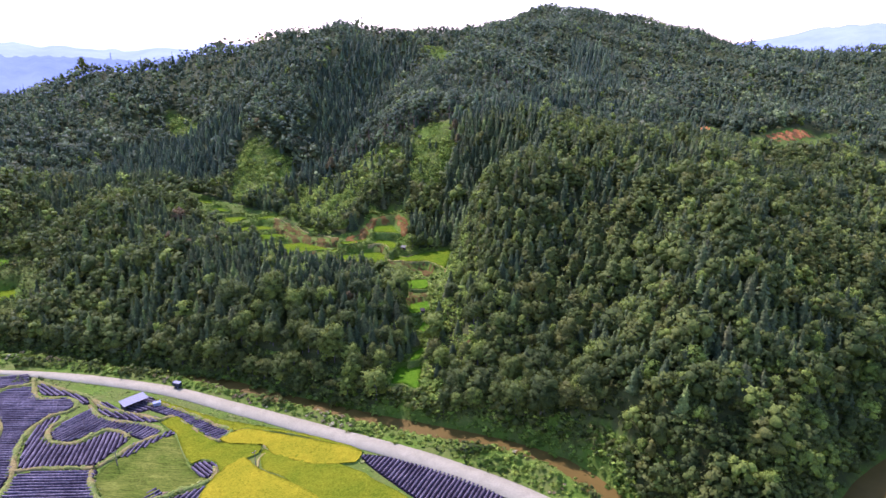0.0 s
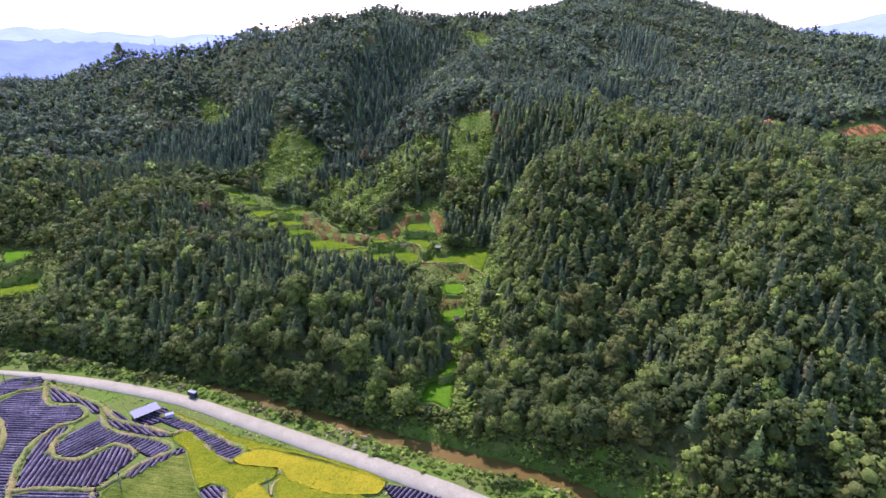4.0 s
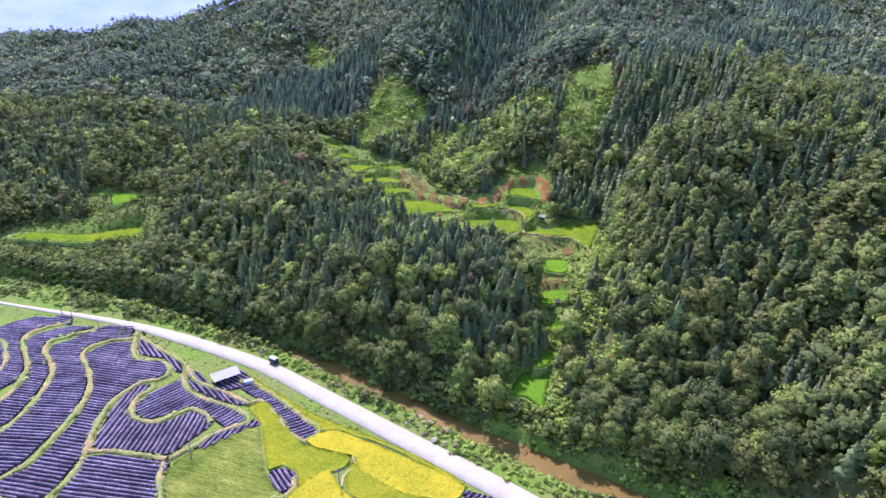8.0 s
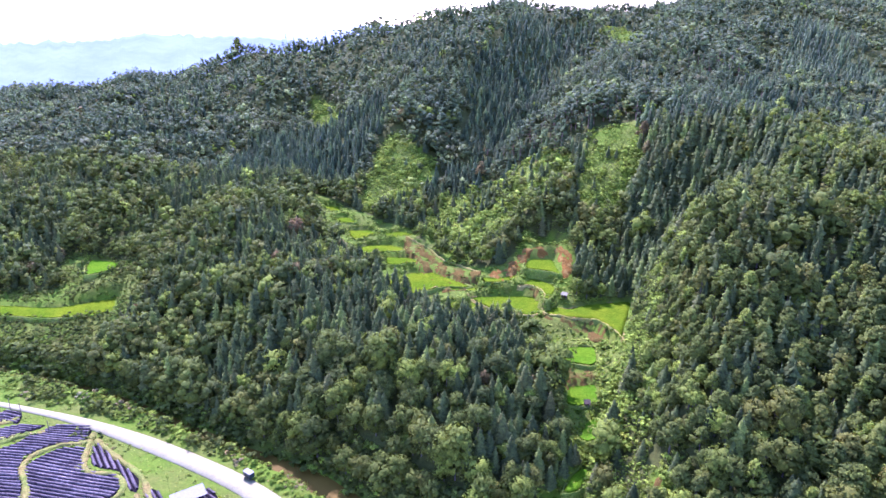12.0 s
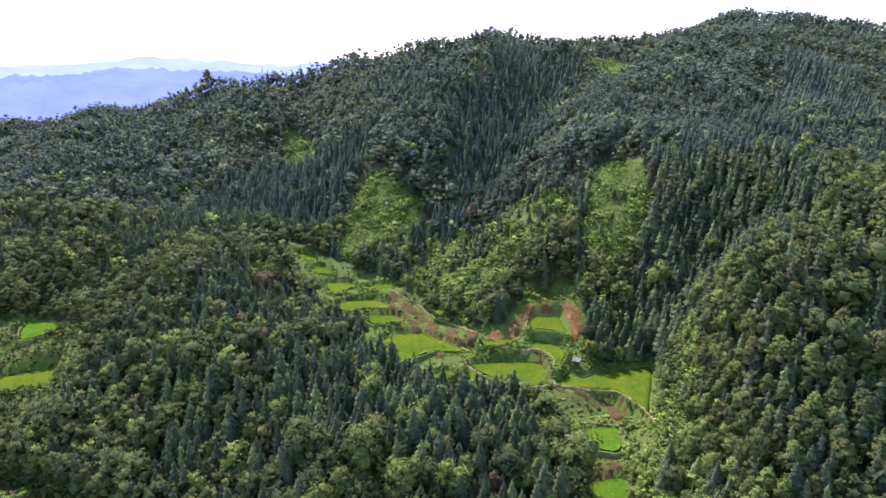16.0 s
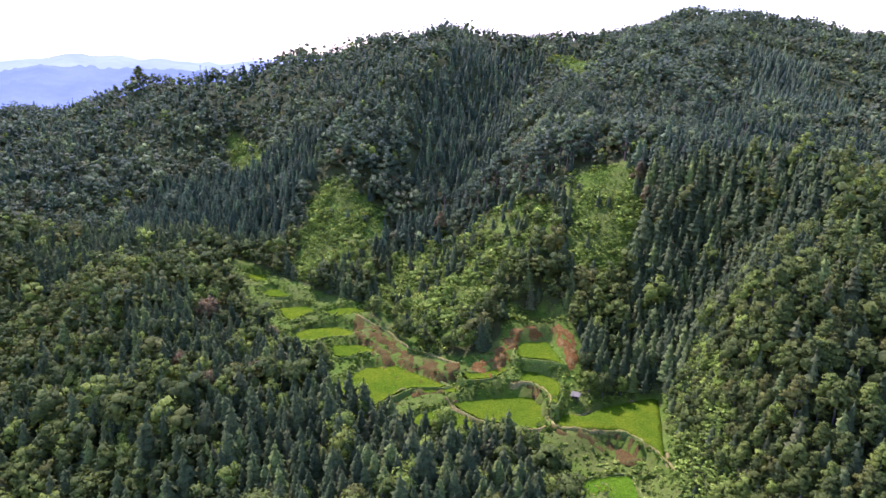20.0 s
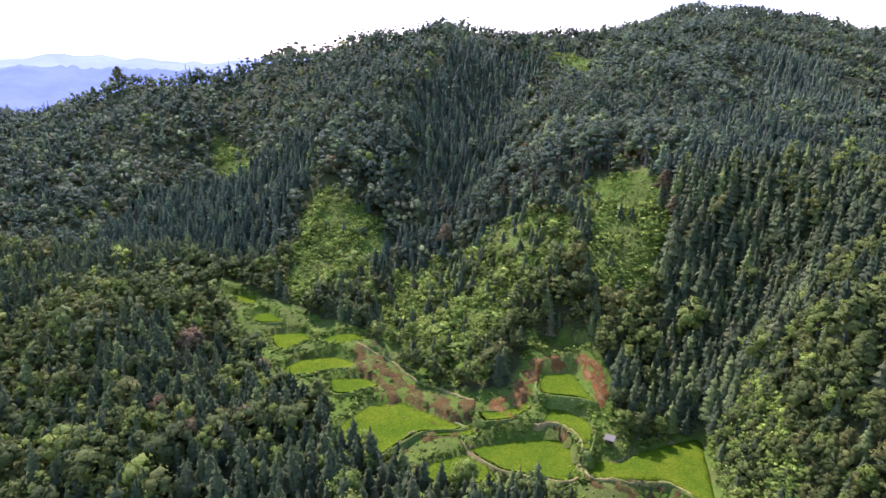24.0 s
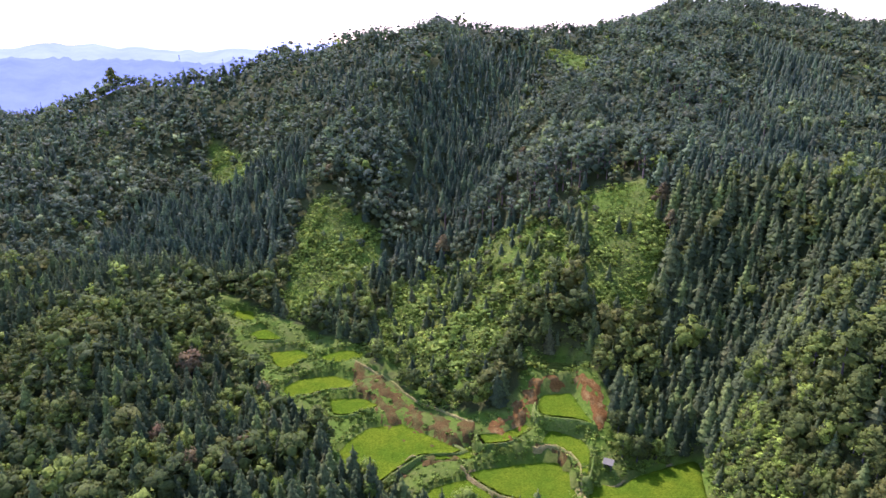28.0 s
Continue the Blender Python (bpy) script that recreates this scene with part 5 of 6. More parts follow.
sets = {}
for zone, (x0, x1, y0, y1, step) in {"near": (-240, 150, 76, 240, 1.78), "mid": (-330, 250, 240, 340, 2.15), "far": (-440, 400, 340, 600, 2.8)}.items():
    x, y = scatter(x0, x1, y0, y1, step, rng)
    if zone == "near":      # closer stems on the steep flank of the right spur
        sx, sy = scatter(3, 16, 138, 196, 1.2, rng)
        steep = inside(sx, sy, [(3, 138), (9, 138), (11, 160), (12, 176), (16, 192), (8, 194), (4, 180), (3, 160)])
        x, y = np.concatenate([x, sx[steep]]), np.concatenate([y, sy[steep]])
    jx, jy = x + 6 * (value_noise(x, y, 5, 21) - 0.5), y + 6 * (value_noise(x, y, 5, 22) - 0.5)
    ok = woods(x, y) & ~(near_any(jx, jy, CLEAR_POLYS, 0.0) & (rng.uniform(0, 1, len(x)) < 0.96))
    ok &= ~(inside(x, y, VALLEY_SIDE) & (rng.uniform(0, 1, len(x)) < 0.72))
    ok &= ~(inside(x, y, HALF_CLEARED) & (rng.uniform(0, 1, len(x)) < 0.62))
    x, y = x[ok], y[ok]
    z = land(x, y)
    k = kinds(x, y, rng)
    thin = (k == 0) | (rng.uniform(0, 1, len(x)) < (0.76 if zone == "near" else 0.75))
    x, y, z, k = x[thin], y[thin], z[thin], k[thin]
    h = np.where((k == 0) | (k == 2), rng.normal(1, 0.22, len(x)), np.exp(rng.normal(-0.03, 0.27, len(x)))).clip(0.45, 1.9) * np.choose(k, [4.8, 4.5, 5.0, 4.0, 3.3]) * {"near": 1.0, "mid": 0.95, "far": 1.05}[zone] * (0.78 + 0.5 * value_noise(x, y, 13, 3))
    h = np.where(inside(x, y, FIR_FACE), h * 1.25, np.where(inside(x, y, PINE_GROVE), h * 1.35, h))
    h = np.where((k == 2) & (nearest(x, y, along(LAND["mid_crest"], 8)) < 13), h * 1.2, h)
    flank = inside(x, y, [(3, 138), (9, 138), (11, 160), (12, 176), (13, 188), (8, 190), (4, 180), (3, 160)])
    k = np.where(flank & (rng.uniform(0, 1, len(x)) < 0.85), rng.choice([0, 1, 2, 4], len(x), p=[0.3, 0.3, 0.34, 0.06]), k)
    h = np.where(flank, h * 0.62, h)
    open_wood = near_any(x, y, CLEAR_POLYS + [HALF_CLEARED], 0.0)
    h = np.where(open_wood, h * 0.72, h)
    k = np.where(open_wood & (k != 0) & (rng.uniform(0, 1, len(x)) < 0.2), 4, k)
    sets[zone] = (x, y, z, k, h)

KIND = {0: ("fir", "dark green young fir tree", M_FIR), 1: ("broadleaf_tree", "green broadleaf tree", M_BROAD), 2: ("pine", "light green pine tree", M_PINE), 3: ("withered_tree", "withered greyish brown tree", M_DRY), 4: ("young_tree", "bright yellow-green young leafy tree", M_FRESH)}
# the same trees farther up, in haze-tinted colours
UPPER = {0: ("cedar", "haze-tinted blue-green fir tree", M_FIR_HAZED), 1: ("evergreen_oak", "haze-tinted dull green broadleaf tree", M_BROAD_HAZED), 2: ("blue_pine", "haze-tinted blue-green pine tree", M_PINE_HAZED)}
NEAR_SPOT = np.array([-22.0, 108.0])
ring = np.column_stack([np.cos(np.arange(4) * 1.571), np.sin(np.arange(4) * 1.571), np.zeros(4)])
STEM = (np.vstack([ring * 0.03, ring * 0.016 + [0, 0, 0.7]]), np.array([q for a in range(4) for q in ((a, (a + 1) % 4, 4 + (a + 1) % 4), (a, 4 + (a + 1) % 4, 4 + a))]), np.vstack([ring, ring]))
for zone, (x, y, z, k, h) in sets.items():
    for kk, (name, label, mat) in KIND.items():
        i = np.where(k == kk)[0]
        if zone == "near":
            order = i[np.argsort(np.hypot(x[i] - NEAR_SPOT[0], y[i] - NEAR_SPOT[1]))]
            solo, rest = order[:300], order[300:]
            shapes = {0: FIRS_NEAR, 1: BROADS_NEAR, 2: PINES_NEAR, 3: BROADS_NEAR, 4: BROADS_NEAR}[kk]
            models = []
            for s in shapes:
                ob = new(name)
                tagged(ob, label + " in the hillside wood", "tree", name.replace("_", " ") + "s in the wood")
                part("trunk", trunk_mesh("trunk", {0: 0.9, 1: 0.6, 2: 0.85, 3: 0.6, 4: 0.6}[kk], limbs={0: 0, 1: 4, 2: 3, 3: 4, 4: 4}[kk]), None, ob)
                part("crown", mesh_np("crown", s[0], s[1], mat, np.zeros(len(s[0])), normals=s[2]), None, ob)
                models.append(ob)
            for n, j in enumerate(solo):
                m = pose(x[j], y[j], z[j] - 0.15, 0, 0, rng.uniform(0, 360))
                girth = h[j] * rng.uniform(0.85, 1.2)
                ob = models[n] if n < len(models) else copy_thing(models[n % len(models)], m)
                ob.matrix_basis = m
                ob.scale = (girth, girth, h[j])
            i = rest
        away = np.hypot(x[i] + 20, y[i] - 95)
        for step, (lo, hi) in enumerate(((0, 120), (120, 245), (245, 1e4))):
            part_i = i[(away >= lo) & (away < hi)]
            if not len(part_i):
                continue
            v, f, t, nr = planted(DETAIL[step][kk], x[part_i], y[part_i], z[part_i], h[part_i], rng.uniform(0.85, 1.2, len(part_i)), rng, rng.uniform(0, 1, len(part_i)))
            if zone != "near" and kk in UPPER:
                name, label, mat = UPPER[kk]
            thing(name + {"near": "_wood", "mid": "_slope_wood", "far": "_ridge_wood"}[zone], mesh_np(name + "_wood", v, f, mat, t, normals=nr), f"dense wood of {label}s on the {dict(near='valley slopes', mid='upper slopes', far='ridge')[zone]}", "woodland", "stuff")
    if zone == "mid":
        i = np.where((k == 2) & (nearest(x, y, along(LAND["mid_crest"], 8)) < 14))[0]
        v, f, t, nr = planted([STEM], x[i], y[i], z[i], h[i], np.ones(len(i)), rng, np.zeros(len(i)))
        thing("pine_stems", mesh_np("pine_stems", v, f, M_PINEBARK, normals=nr), "bare reddish pine stems on the crest", "tree stems", "stuff")

# low regrowth on the cleared slopes
for name, poly in [*CLEARINGS.items(), ("half", HALF_CLEARED)]:
    p = np.array(poly)
    x, y = scatter(p[:, 0].min() - 3, p[:, 0].max() + 3, p[:, 1].min() - 3, p[:, 1].max() + 3, 0.72 if p[:, 1].min() < 260 else 1.2, rng)
    ok = inside(x + 6 * (value_noise(x, y, 5, 21) - 0.5), y + 6 * (value_noise(x, y, 5, 22) - 0.5), poly)
    x, y = x[ok], y[ok]
    v, f, t, nr = planted(SHRUBS + WEEDS[:3], x, y, land(x, y), rng.uniform(0.5, 1.5, len(x)) * (0.45 + 1.5 * value_noise(x, y, 4, 6) ** 1.5), rng.uniform(0.9, 1.5, len(x)), rng, rng.uniform(0, 1, len(x)))
    thing("regrowth", mesh_np("regrowth", v, f, M_SHRUB, t, normals=nr), "bright green low regrowth on a cleared slope", "shrubs", "stuff")

# weeds and bushes on the open ground of the valley, the river banks and the verges
def low_growth(name, x, y, low, high, mat, label, shapes=WEEDS, spread=(1.4, 2.4), z=None):
    if not len(x):
        return None
    v, f, t, nr = planted(shapes, x, y, land(x, y) if z is None else z, rng.uniform(low, high, len(x)) * (0.6 + 0.8 * value_noise(x, y, 6, 9)), rng.uniform(*spread, len(x)), rng, value_noise(x, y, 5, 11) * 0.6 + rng.uniform(0, 0.4, len(x)))
    return thing(name, mesh_np(name, v, f, mat, t, normals=nr), label, "weeds", "stuff")


x, y = scatter(-92, 4, 112, 226, 0.8, rng)
ok = (near_any(x, y, OPEN_LAND[-3:-1], 1.0) | (near_any(x, y, [p for _, p in TERRACES.values()], 4.2) & (x > -92))) & ~near_any(x, y, [p for _, p in TERRACES.values()], 0.1) & ~near_any(x, y, list(EARTH_BANKS.values()), -0.2)
low_growth("valley_weeds", x[ok], y[ok], 0.15, 0.5, M_VALLEY, "rank green weeds on the terrace banks", spread=(1.6, 3.0))
x, y = scatter(-28, -11, 203, 214, 0.8, rng)
ok = inside(x, y, OPEN_LAND[0]) & ~near_any(x, y, [TERRACES["grassy_top"][1]] + list(EARTH_BANKS.values()), 0.2)
low_growth("slope_shrubs", x[ok], y[ok], 0.5, 1.4, M_SHRUB, "bright low shrubs above the top terrace", SHRUBS, spread=(0.9, 1.5))
x, y = scatter(-1, 12, 146, 194, 0.5, rng)
ok = inside(x, y, [(0.5, 150), (5, 150), (7.5, 168), (10, 184), (9, 192), (4, 191), (2.5, 180), (1.5, 166)]) & ~near_any(x, y, [TERRACES["broad"][1]], 0.3)
low_growth("slope_shrubs", x[ok], y[ok], 0.7, 2.0, M_SHRUB, "bright low shrubs at the foot of the spur", SHRUBS, spread=(0.9, 1.4))
x, y = scatter(-185, -104, 143, 196, 1.1, rng)
ok = (inside(x, y, OPEN_LAND[-1]) | near_any(x, y, [TERRACES["wood_patch"][1], TERRACES["long_west"][1]], 7.5)) & ~near_any(x, y, [p for _, p in TERRACES.values()], 0.2) & (nearest(x, y, river_line[::3]) > 3)
low_growth("hillside_bushes", x[ok], y[ok], 0.5, 1.7, M_BROAD, "low mixed bushes below the long terrace", SHRUBS, spread=(0.9, 1.4))
x, y = scatter(-190, 60, 70, 160, 0.95, rng)
dv, dr = nearest(x, y, river_line[::3]), nearest(x, y, road_line[::3])
half = river_half(x)
bank = (dv > half - 0.2) & (dr > 2.9) & (y < river_side(x)) & (y > np.interp(x, road_line[:, 0], road_line[:, 1])) & (x < 36)
tall = bank & (value_noise(x, y, 7, 4) + 0.16 * (x < -50) + rng.uniform(-0.12, 0.12, len(x)) > 0.72)
low_growth("bank_weeds", x[bank & ~tall], y[bank & ~tall], 0.3, 0.85, M_VALLEY, "green weeds and grass on the river bank", spread=(1.6, 3.0))
low_growth("bank_bushes", x[tall], y[tall], 0.6, 1.9, M_BROAD, "bushes between the road and the river", SHRUBS, spread=(0.9, 1.5))

dry = bank & ~tall & (value_noise(x, y, 5, 17) > 0.52) & (rng.uniform(0, 1, len(x)) < 0.7)
low_growth("straw_grass", x[dry], y[dry], 0.3, 0.8, M_STRAW, "straw coloured dry grass on the river bank", spread=(1.2, 2.2))
far_bank = (y > river_side(x)) & (dv > half - 0.1) & (dv < half + 5.5) & (x < 34)
low_growth("bank_weeds", x[far_bank], y[far_bank], 0.4, 1.1, M_VALLEY, "rank green weeds along the water", spread=(1.4, 2.4))
lush = (y > river_side(x)) & (dv > half + 0.3) & (dv < half + 4.6) & (x > -2) & (x < 34) & (value_noise(x, y, 3.5, 23) > 0.3)
low_growth("bank_shrubs", x[lush], y[lush], 0.9, 2.2, M_SHRUB, "bright leafy shrubs on the wooded river bank", SHRUBS, spread=(0.9, 1.3))
dell = inside(x, y, OPEN_LAND[1]) & (dv > half)
brown = dell & (x + 3 * value_noise(x, y, 3, 15) > 32)
low_growth("dell_weeds", x[dell & ~brown], y[dell & ~brown], 0.3, 0.9, M_BANK, "bright weeds in a clearing by the river", spread=(1.4, 2.4))
low_growth("dell_bracken", x[brown], y[brown], 0.3, 0.8, M_STALK, "orange brown bracken in a clearing by the river", spread=(1.4, 2.2))

x, y = scatter(-16, 2, 110, 170, 1.15, rng)
ok = (near_any(x, y, OPEN_LAND[-3:-1], 0.5)) & ~near_any(x, y, [p for _, p in TERRACES.values()] + list(EARTH_BANKS.values()), 0.7) & (nearest(x, y, river_line[::3]) > river_half(x) + 0.8) & (value_noise(x, y, 4, 19) > 0.3) & ((x > -5) | (y < 124))
vx, vy = scatter(-6, 8, 116, 174, 0.85, rng)
side = inside(vx, vy, VALLEY_SIDE) & ~near_any(vx, vy, [p for _, p in TERRACES.values()] + list(EARTH_BANKS.values()), 0.5)
x, y = np.concatenate([x[ok], vx[side]]), np.concatenate([y[ok], vy[side]])
low_growth("valley_shrubs", x, y, 0.7, 2.1, M_SHRUB, "bright leafy shrubs beside the lower terraces", SHRUBS, spread=(0.8, 1.2))

x, y = scatter(1.5, 10, 126, 136, 0.8, rng)
ok = ~near_any(x, y, [EARTH_BANKS["brown_patch"]], 0.2) & (np.hypot(x - 5.6, y - 131.2) < 3.6)
low_growth("slope_shrubs", x[ok], y[ok], 0.7, 1.9, M_SHRUB, "bright shrubs round a small bare patch", SHRUBS, spread=(0.8, 1.2))

# undergrowth where the wood thins towards the river
ux, uy = scatter(3, 84, 84, 196, 1.6, rng)
under = woods(ux, uy) & ((uy < 138) | (ux < 20)) & ((ux > 8) | (uy > 138))
low_growth("undergrowth", ux[under], uy[under], 1.0, 2.4, M_BROAD, "green undergrowth below the trees by the river", SHRUBS, spread=(0.9, 1.4))

# overhanging bushes on the wooded bank
x, y = scatter(-185, 70, 76, 160, 1.2, rng)
dv = nearest(x, y, river_line[::3])
half = river_half(x)
ok = (y > river_side(x)) & (dv > half - 0.5 + 2.0 * np.clip((x + 4) / 8, 0, 1)) & (dv < half + 4.5) & ((x < -16) | (x > 0) | (dv > half + 1))
low_growth("overhanging_bushes", x[ok], y[ok], 1.2, 3.2, M_BROAD, "dark bushes overhanging the muddy river", SHRUBS, spread=(0.9, 1.4))

# weeds on the banks between the fields, dry stalks on the bare banks
x, y = [], []
for line in FIELD_BANKS:
    q = np.repeat(smooth_line(line, 0.4), 2, axis=0)
    x.append(q[:, 0] + rng.normal(scale=0.38, size=len(q)))
    y.append(q[:, 1] + rng.normal(scale=0.38, size=len(q)))
x, y = np.concatenate(x), np.concatenate(y)
tan = rng.uniform(0, 1, len(x)) < 0.4
low_growth("field_bank_weeds", x[~tan], y[~tan], 0.25, 0.6, M_BANK, "ragged green weeds on the field banks")
low_growth("field_bank_straw", x[tan], y[tan], 0.2, 0.45, M_STRAW, "dry tan grass on the field banks")
for name, poly in EARTH_BANKS.items():
    p = np.array(poly)
    x, y = scatter(p[:, 0].min(), p[:, 0].max(), p[:, 1].min(), p[:, 1].max(), 0.75, rng)
    ok = inside(x, y, poly) & (rng.uniform(0, 1, len(x)) < (0.28 if name == "red_top" else 0.34))
    green = value_noise(x, y, 2.5, 14) > (0.9 if name in ("red_cut", "red_scar") else 0.62)
    ok &= (name not in ("red_cut", "red_scar")) | (rng.uniform(0, 1, len(x)) < 0.25)
    low_growth("dry_stalks", x[ok & ~green], y[ok & ~green], 0.15, 0.4, M_STALK, "dry brown stalks and brush on the bare bank", spread=(0.8, 1.5))
    low_growth("bank_tufts", x[ok & green], y[ok & green], 0.25, 0.6, M_VALLEY, "green weed tufts on the bare bank")

# grass on the verges
x, y = scatter(-140, 30, 76, 136, 0.7, rng)
dr = nearest(x, y, road_line[::3])
ok = (dr > np.interp(x, [-100, -70, 0], [1.5, 2.0, 2.4])) & (dr < 7) & (y < np.interp(x, road_line[:, 0], road_line[:, 1])) & ~near_any(x, y, [p for _, p in MULCHED.values()] + list(RICE.values()) + [MEADOW], 0.1)
low_growth("verge_grass", x[ok], y[ok], 0.1, 0.35, M_BANK, "green and straw coloured grass on the road verge", spread=(1.6, 3.0))

q = np.vstack(BANK_SPOTS)
q = q + np.column_stack([rng.normal(scale=0.2, size=(len(q), 2)), np.zeros(len(q))])
low_growth("terrace_bank_weeds", q[:, 0], q[:, 1], 0.25, 0.65, M_VALLEY, "bright green weeds hanging over the terrace banks", z=q[:, 2])
x, y = scatter(-98, -92.5, 128.6, 131, 1.0, rng)
low_growth("corner_bushes", x, y, 0.5, 1.3, M_BROAD, "leafy bushes at the corner of the fields by the road", SHRUBS, spread=(0.8, 1.2))

# ---- small things: sheds, vehicle, poles, mast, single trees ----
def plain(name, colour, rough=0.6, metal=0.0):
    return material(name, lambda nt: surface(nt, ramp(nt, spot(nt, 4, 5, 0.7), (0.3, tuple(c * 0.72 for c in colour)), (0.7, colour)), rough, spot(nt, 20, 3), 0.15, 0.01, Metallic=metal, Specular_IOR_Level=0.15))


M_SHEET = plain("pale_roof_sheet", (0.24, 0.215, 0.16), 0.6, 0.0)
M_WEATHERED = plain("weathered_sheet", (0.2, 0.17, 0.085), 0.9)
M_TIMBER = plain("grey_timber", (0.16, 0.12, 0.09), 0.9)
M_WALL = plain("dark_boards", (0.075, 0.052, 0.03), 0.9)
M_WHITE = plain("white_plaster", (0.28, 0.27, 0.26), 0.8)
M_DARKPAINT = plain("dark_green_paint", (0.02, 0.03, 0.028), 0.4)
M_PALEPAINT = plain("pale_cab_paint", (0.08, 0.085, 0.09), 0.6)
M_RUBBER = plain("rubber", (0.02, 0.02, 0.02), 0.85)
M_STEEL = plain("galvanised_steel", (0.35, 0.36, 0.38), 0.5, 0.7)
M_PANE = material("dark_glass", lambda nt: surface(nt, (0.02, 0.025, 0.03), 0.08))
M_TRACK = crop("trodden_path", (0.2, 0.15, 0.035), (0.34, 0.26, 0.07), (0.15, 0.15, 0.02), (0.26, 0.23, 0.04))


def box(bm, lo, hi, taper=0.0):
    """A block between two corners; taper draws in its top."""
    (x0, y0, z0), (x1, y1, z1) = lo, hi
    c = [bm.verts.new(p) for p in ((x0, y0, z0), (x1, y0, z0), (x1, y1, z0), (x0, y1, z0), (x0 + taper, y0 + taper, z1), (x1 - taper, y0 + taper, z1), (x1 - taper, y1 - taper, z1), (x0 + taper, y1 - taper, z1))]
    for f in ((3, 2, 1, 0), (4, 5, 6, 7), (0, 1, 5, 4), (1, 2, 6, 5), (2, 3, 7, 6), (3, 0, 4, 7)):
        bm.faces.new([c[i] for i in f])


def block(lo, hi, taper=0.0, bevel=0.02):
    bm = bmesh.new()
    box(bm, lo, hi, taper)
    bmesh.ops.bevel(bm, geom=bm.edges[:], offset=bevel, segments=1, affect="EDGES")
    return bm


def rod(a, b, ra, rb=None, seg=8):
    bm = bmesh.new()
    a, b = Vector(a), Vector(b)
    q = (b - a).to_track_quat("Z", "Y").to_matrix()
    rings = [[bm.verts.new(p + q @ Vector((r * math.cos(6.283 * k / seg), r * math.sin(6.283 * k / seg), 0))) for k in range(seg)] for p, r in ((a, ra), (b, ra if rb is None else rb))]
    for k in range(seg):
        bm.faces.new((rings[0][k], rings[0][(k + 1) % seg], rings[1][(k + 1) % seg], rings[1][k]))
    bm.faces.new(rings[0][::-1])
    bm.faces.new(rings[1])
    return bm


def roof_sheet(x0, x1, y0, y1, z_low, z_high):
    """A corrugated sheet that rises along y."""
    bm = bmesh.new()
    n = int((x1 - x0) / 0.07)
    rows = []
    for top in (0.0, -0.03):
        for y, z in ((y0, z_low), (y1, z_high)):
            rows.append([bm.verts.new((x0 + (x1 - x0) * i / n, y, z + top + 0.025 * (i % 2))) for i in range(n + 1)])
    for i in range(n):
        bm.faces.new((rows[0][i], rows[0][i + 1], rows[1][i + 1], rows[1][i]))
        bm.faces.new((rows[2][i], rows[3][i], rows[3][i + 1], rows[2][i + 1]))
    return bm


def shed(x, y, turn, long, deep, high, label, cover=None):
    ob = tagged(new("shed"), label, "shed")
    ob.matrix_basis = pose(x, y, float(land(x, y)) - 0.05, 0, 0, turn)
    k = max(2, int(long / 1.7) + 1)
    for i in range(k):
        px = -long / 2 + 0.1 + (long - 0.2) * i / (k - 1)
        part("post", rod((px, -deep / 2 + 0.1, -0.3), (px, -deep / 2 + 0.1, high - 0.3), 0.05), M_TIMBER, ob)
        part("post", rod((px, deep / 2 - 0.1, -0.3), (px, deep / 2 - 0.1, high), 0.05), M_TIMBER, ob)
    part("wall", block((-long / 2 + 0.05, deep / 2 - 0.09, 0.0), (long / 2 - 0.05, deep / 2 - 0.05, high - 0.15), 0, 0.01), M_WALL, ob)
    part("wall", block((-long / 2 + 0.05, -deep / 2 + 0.2, 0.0), (-long / 2 + 0.09, deep / 2 - 0.1, high - 0.45), 0, 0.01), M_WALL, ob)
    part("beam", block((-long / 2, -deep / 2 + 0.06, high - 0.36), (long / 2, -deep / 2 + 0.14, high - 0.27), 0, 0.01), M_TIMBER, ob)
    sheets = max(2, round(long / 0.95))
    for i in range(sheets):
        a = -long / 2 - 0.15 + (long + 0.3) * i / sheets
        part("roof_sheet", roof_sheet(a, a + (long + 0.3) / sheets + 0.04, -deep / 2 - 0.2, deep / 2 + 0.15, high - 0.28 + 0.004 * (i % 2), high + 0.06 + 0.004 * (i % 2)), cover or M_SHEET, ob)
    return ob


shed(-66.1, 118.8, 49, 4.9, 2.3, 1.7, "open field shed with a pale sheet metal roof by the road")
shed(-12.1, 184.4, -20, 1.25, 0.8, 1.3, "small hut with a weathered grey roof above the terraces", M_WEATHERED)
shed(-5.3, 150.8, 10, 0.9, 0.7, 1.2, "tiny dark hut with a brown board roof between terraces", M_WALL)

tank = tagged(new("water_tank"), "white plastered water tank at the end of the field", "water tank")
tank.matrix_basis = pose(-61.3, 119.0, float(land(-61.3, 119.0)) - 0.05, 0, 0, 30)
part("body", block((-0.75, -0.45, 0), (0.75, 0.45, 0.9), 0.02), M_WHITE, tank)
part("lid", block((-0.8, -0.5, 0.9), (0.8, 0.5, 0.98)), M_WHITE, tank)


def wheel(parent, x, y, r, w):
    bm = rod((x, y - w / 2, r), (x, y + w / 2, r), r, seg=16)
    bmesh.ops.bevel(bm, geom=[e for e in bm.edges if abs(e.verts[0].co.y - e.verts[1].co.y) < 1e-5], offset=0.03, segments=1, affect="EDGES")
    t = part("wheel", bm, M_RUBBER, parent)
    part("rim", rod((x, y - w / 2 - 0.012, r), (x, y + w / 2 + 0.012, r), r * 0.55, seg=12), M_STEEL, t, "steel rim")


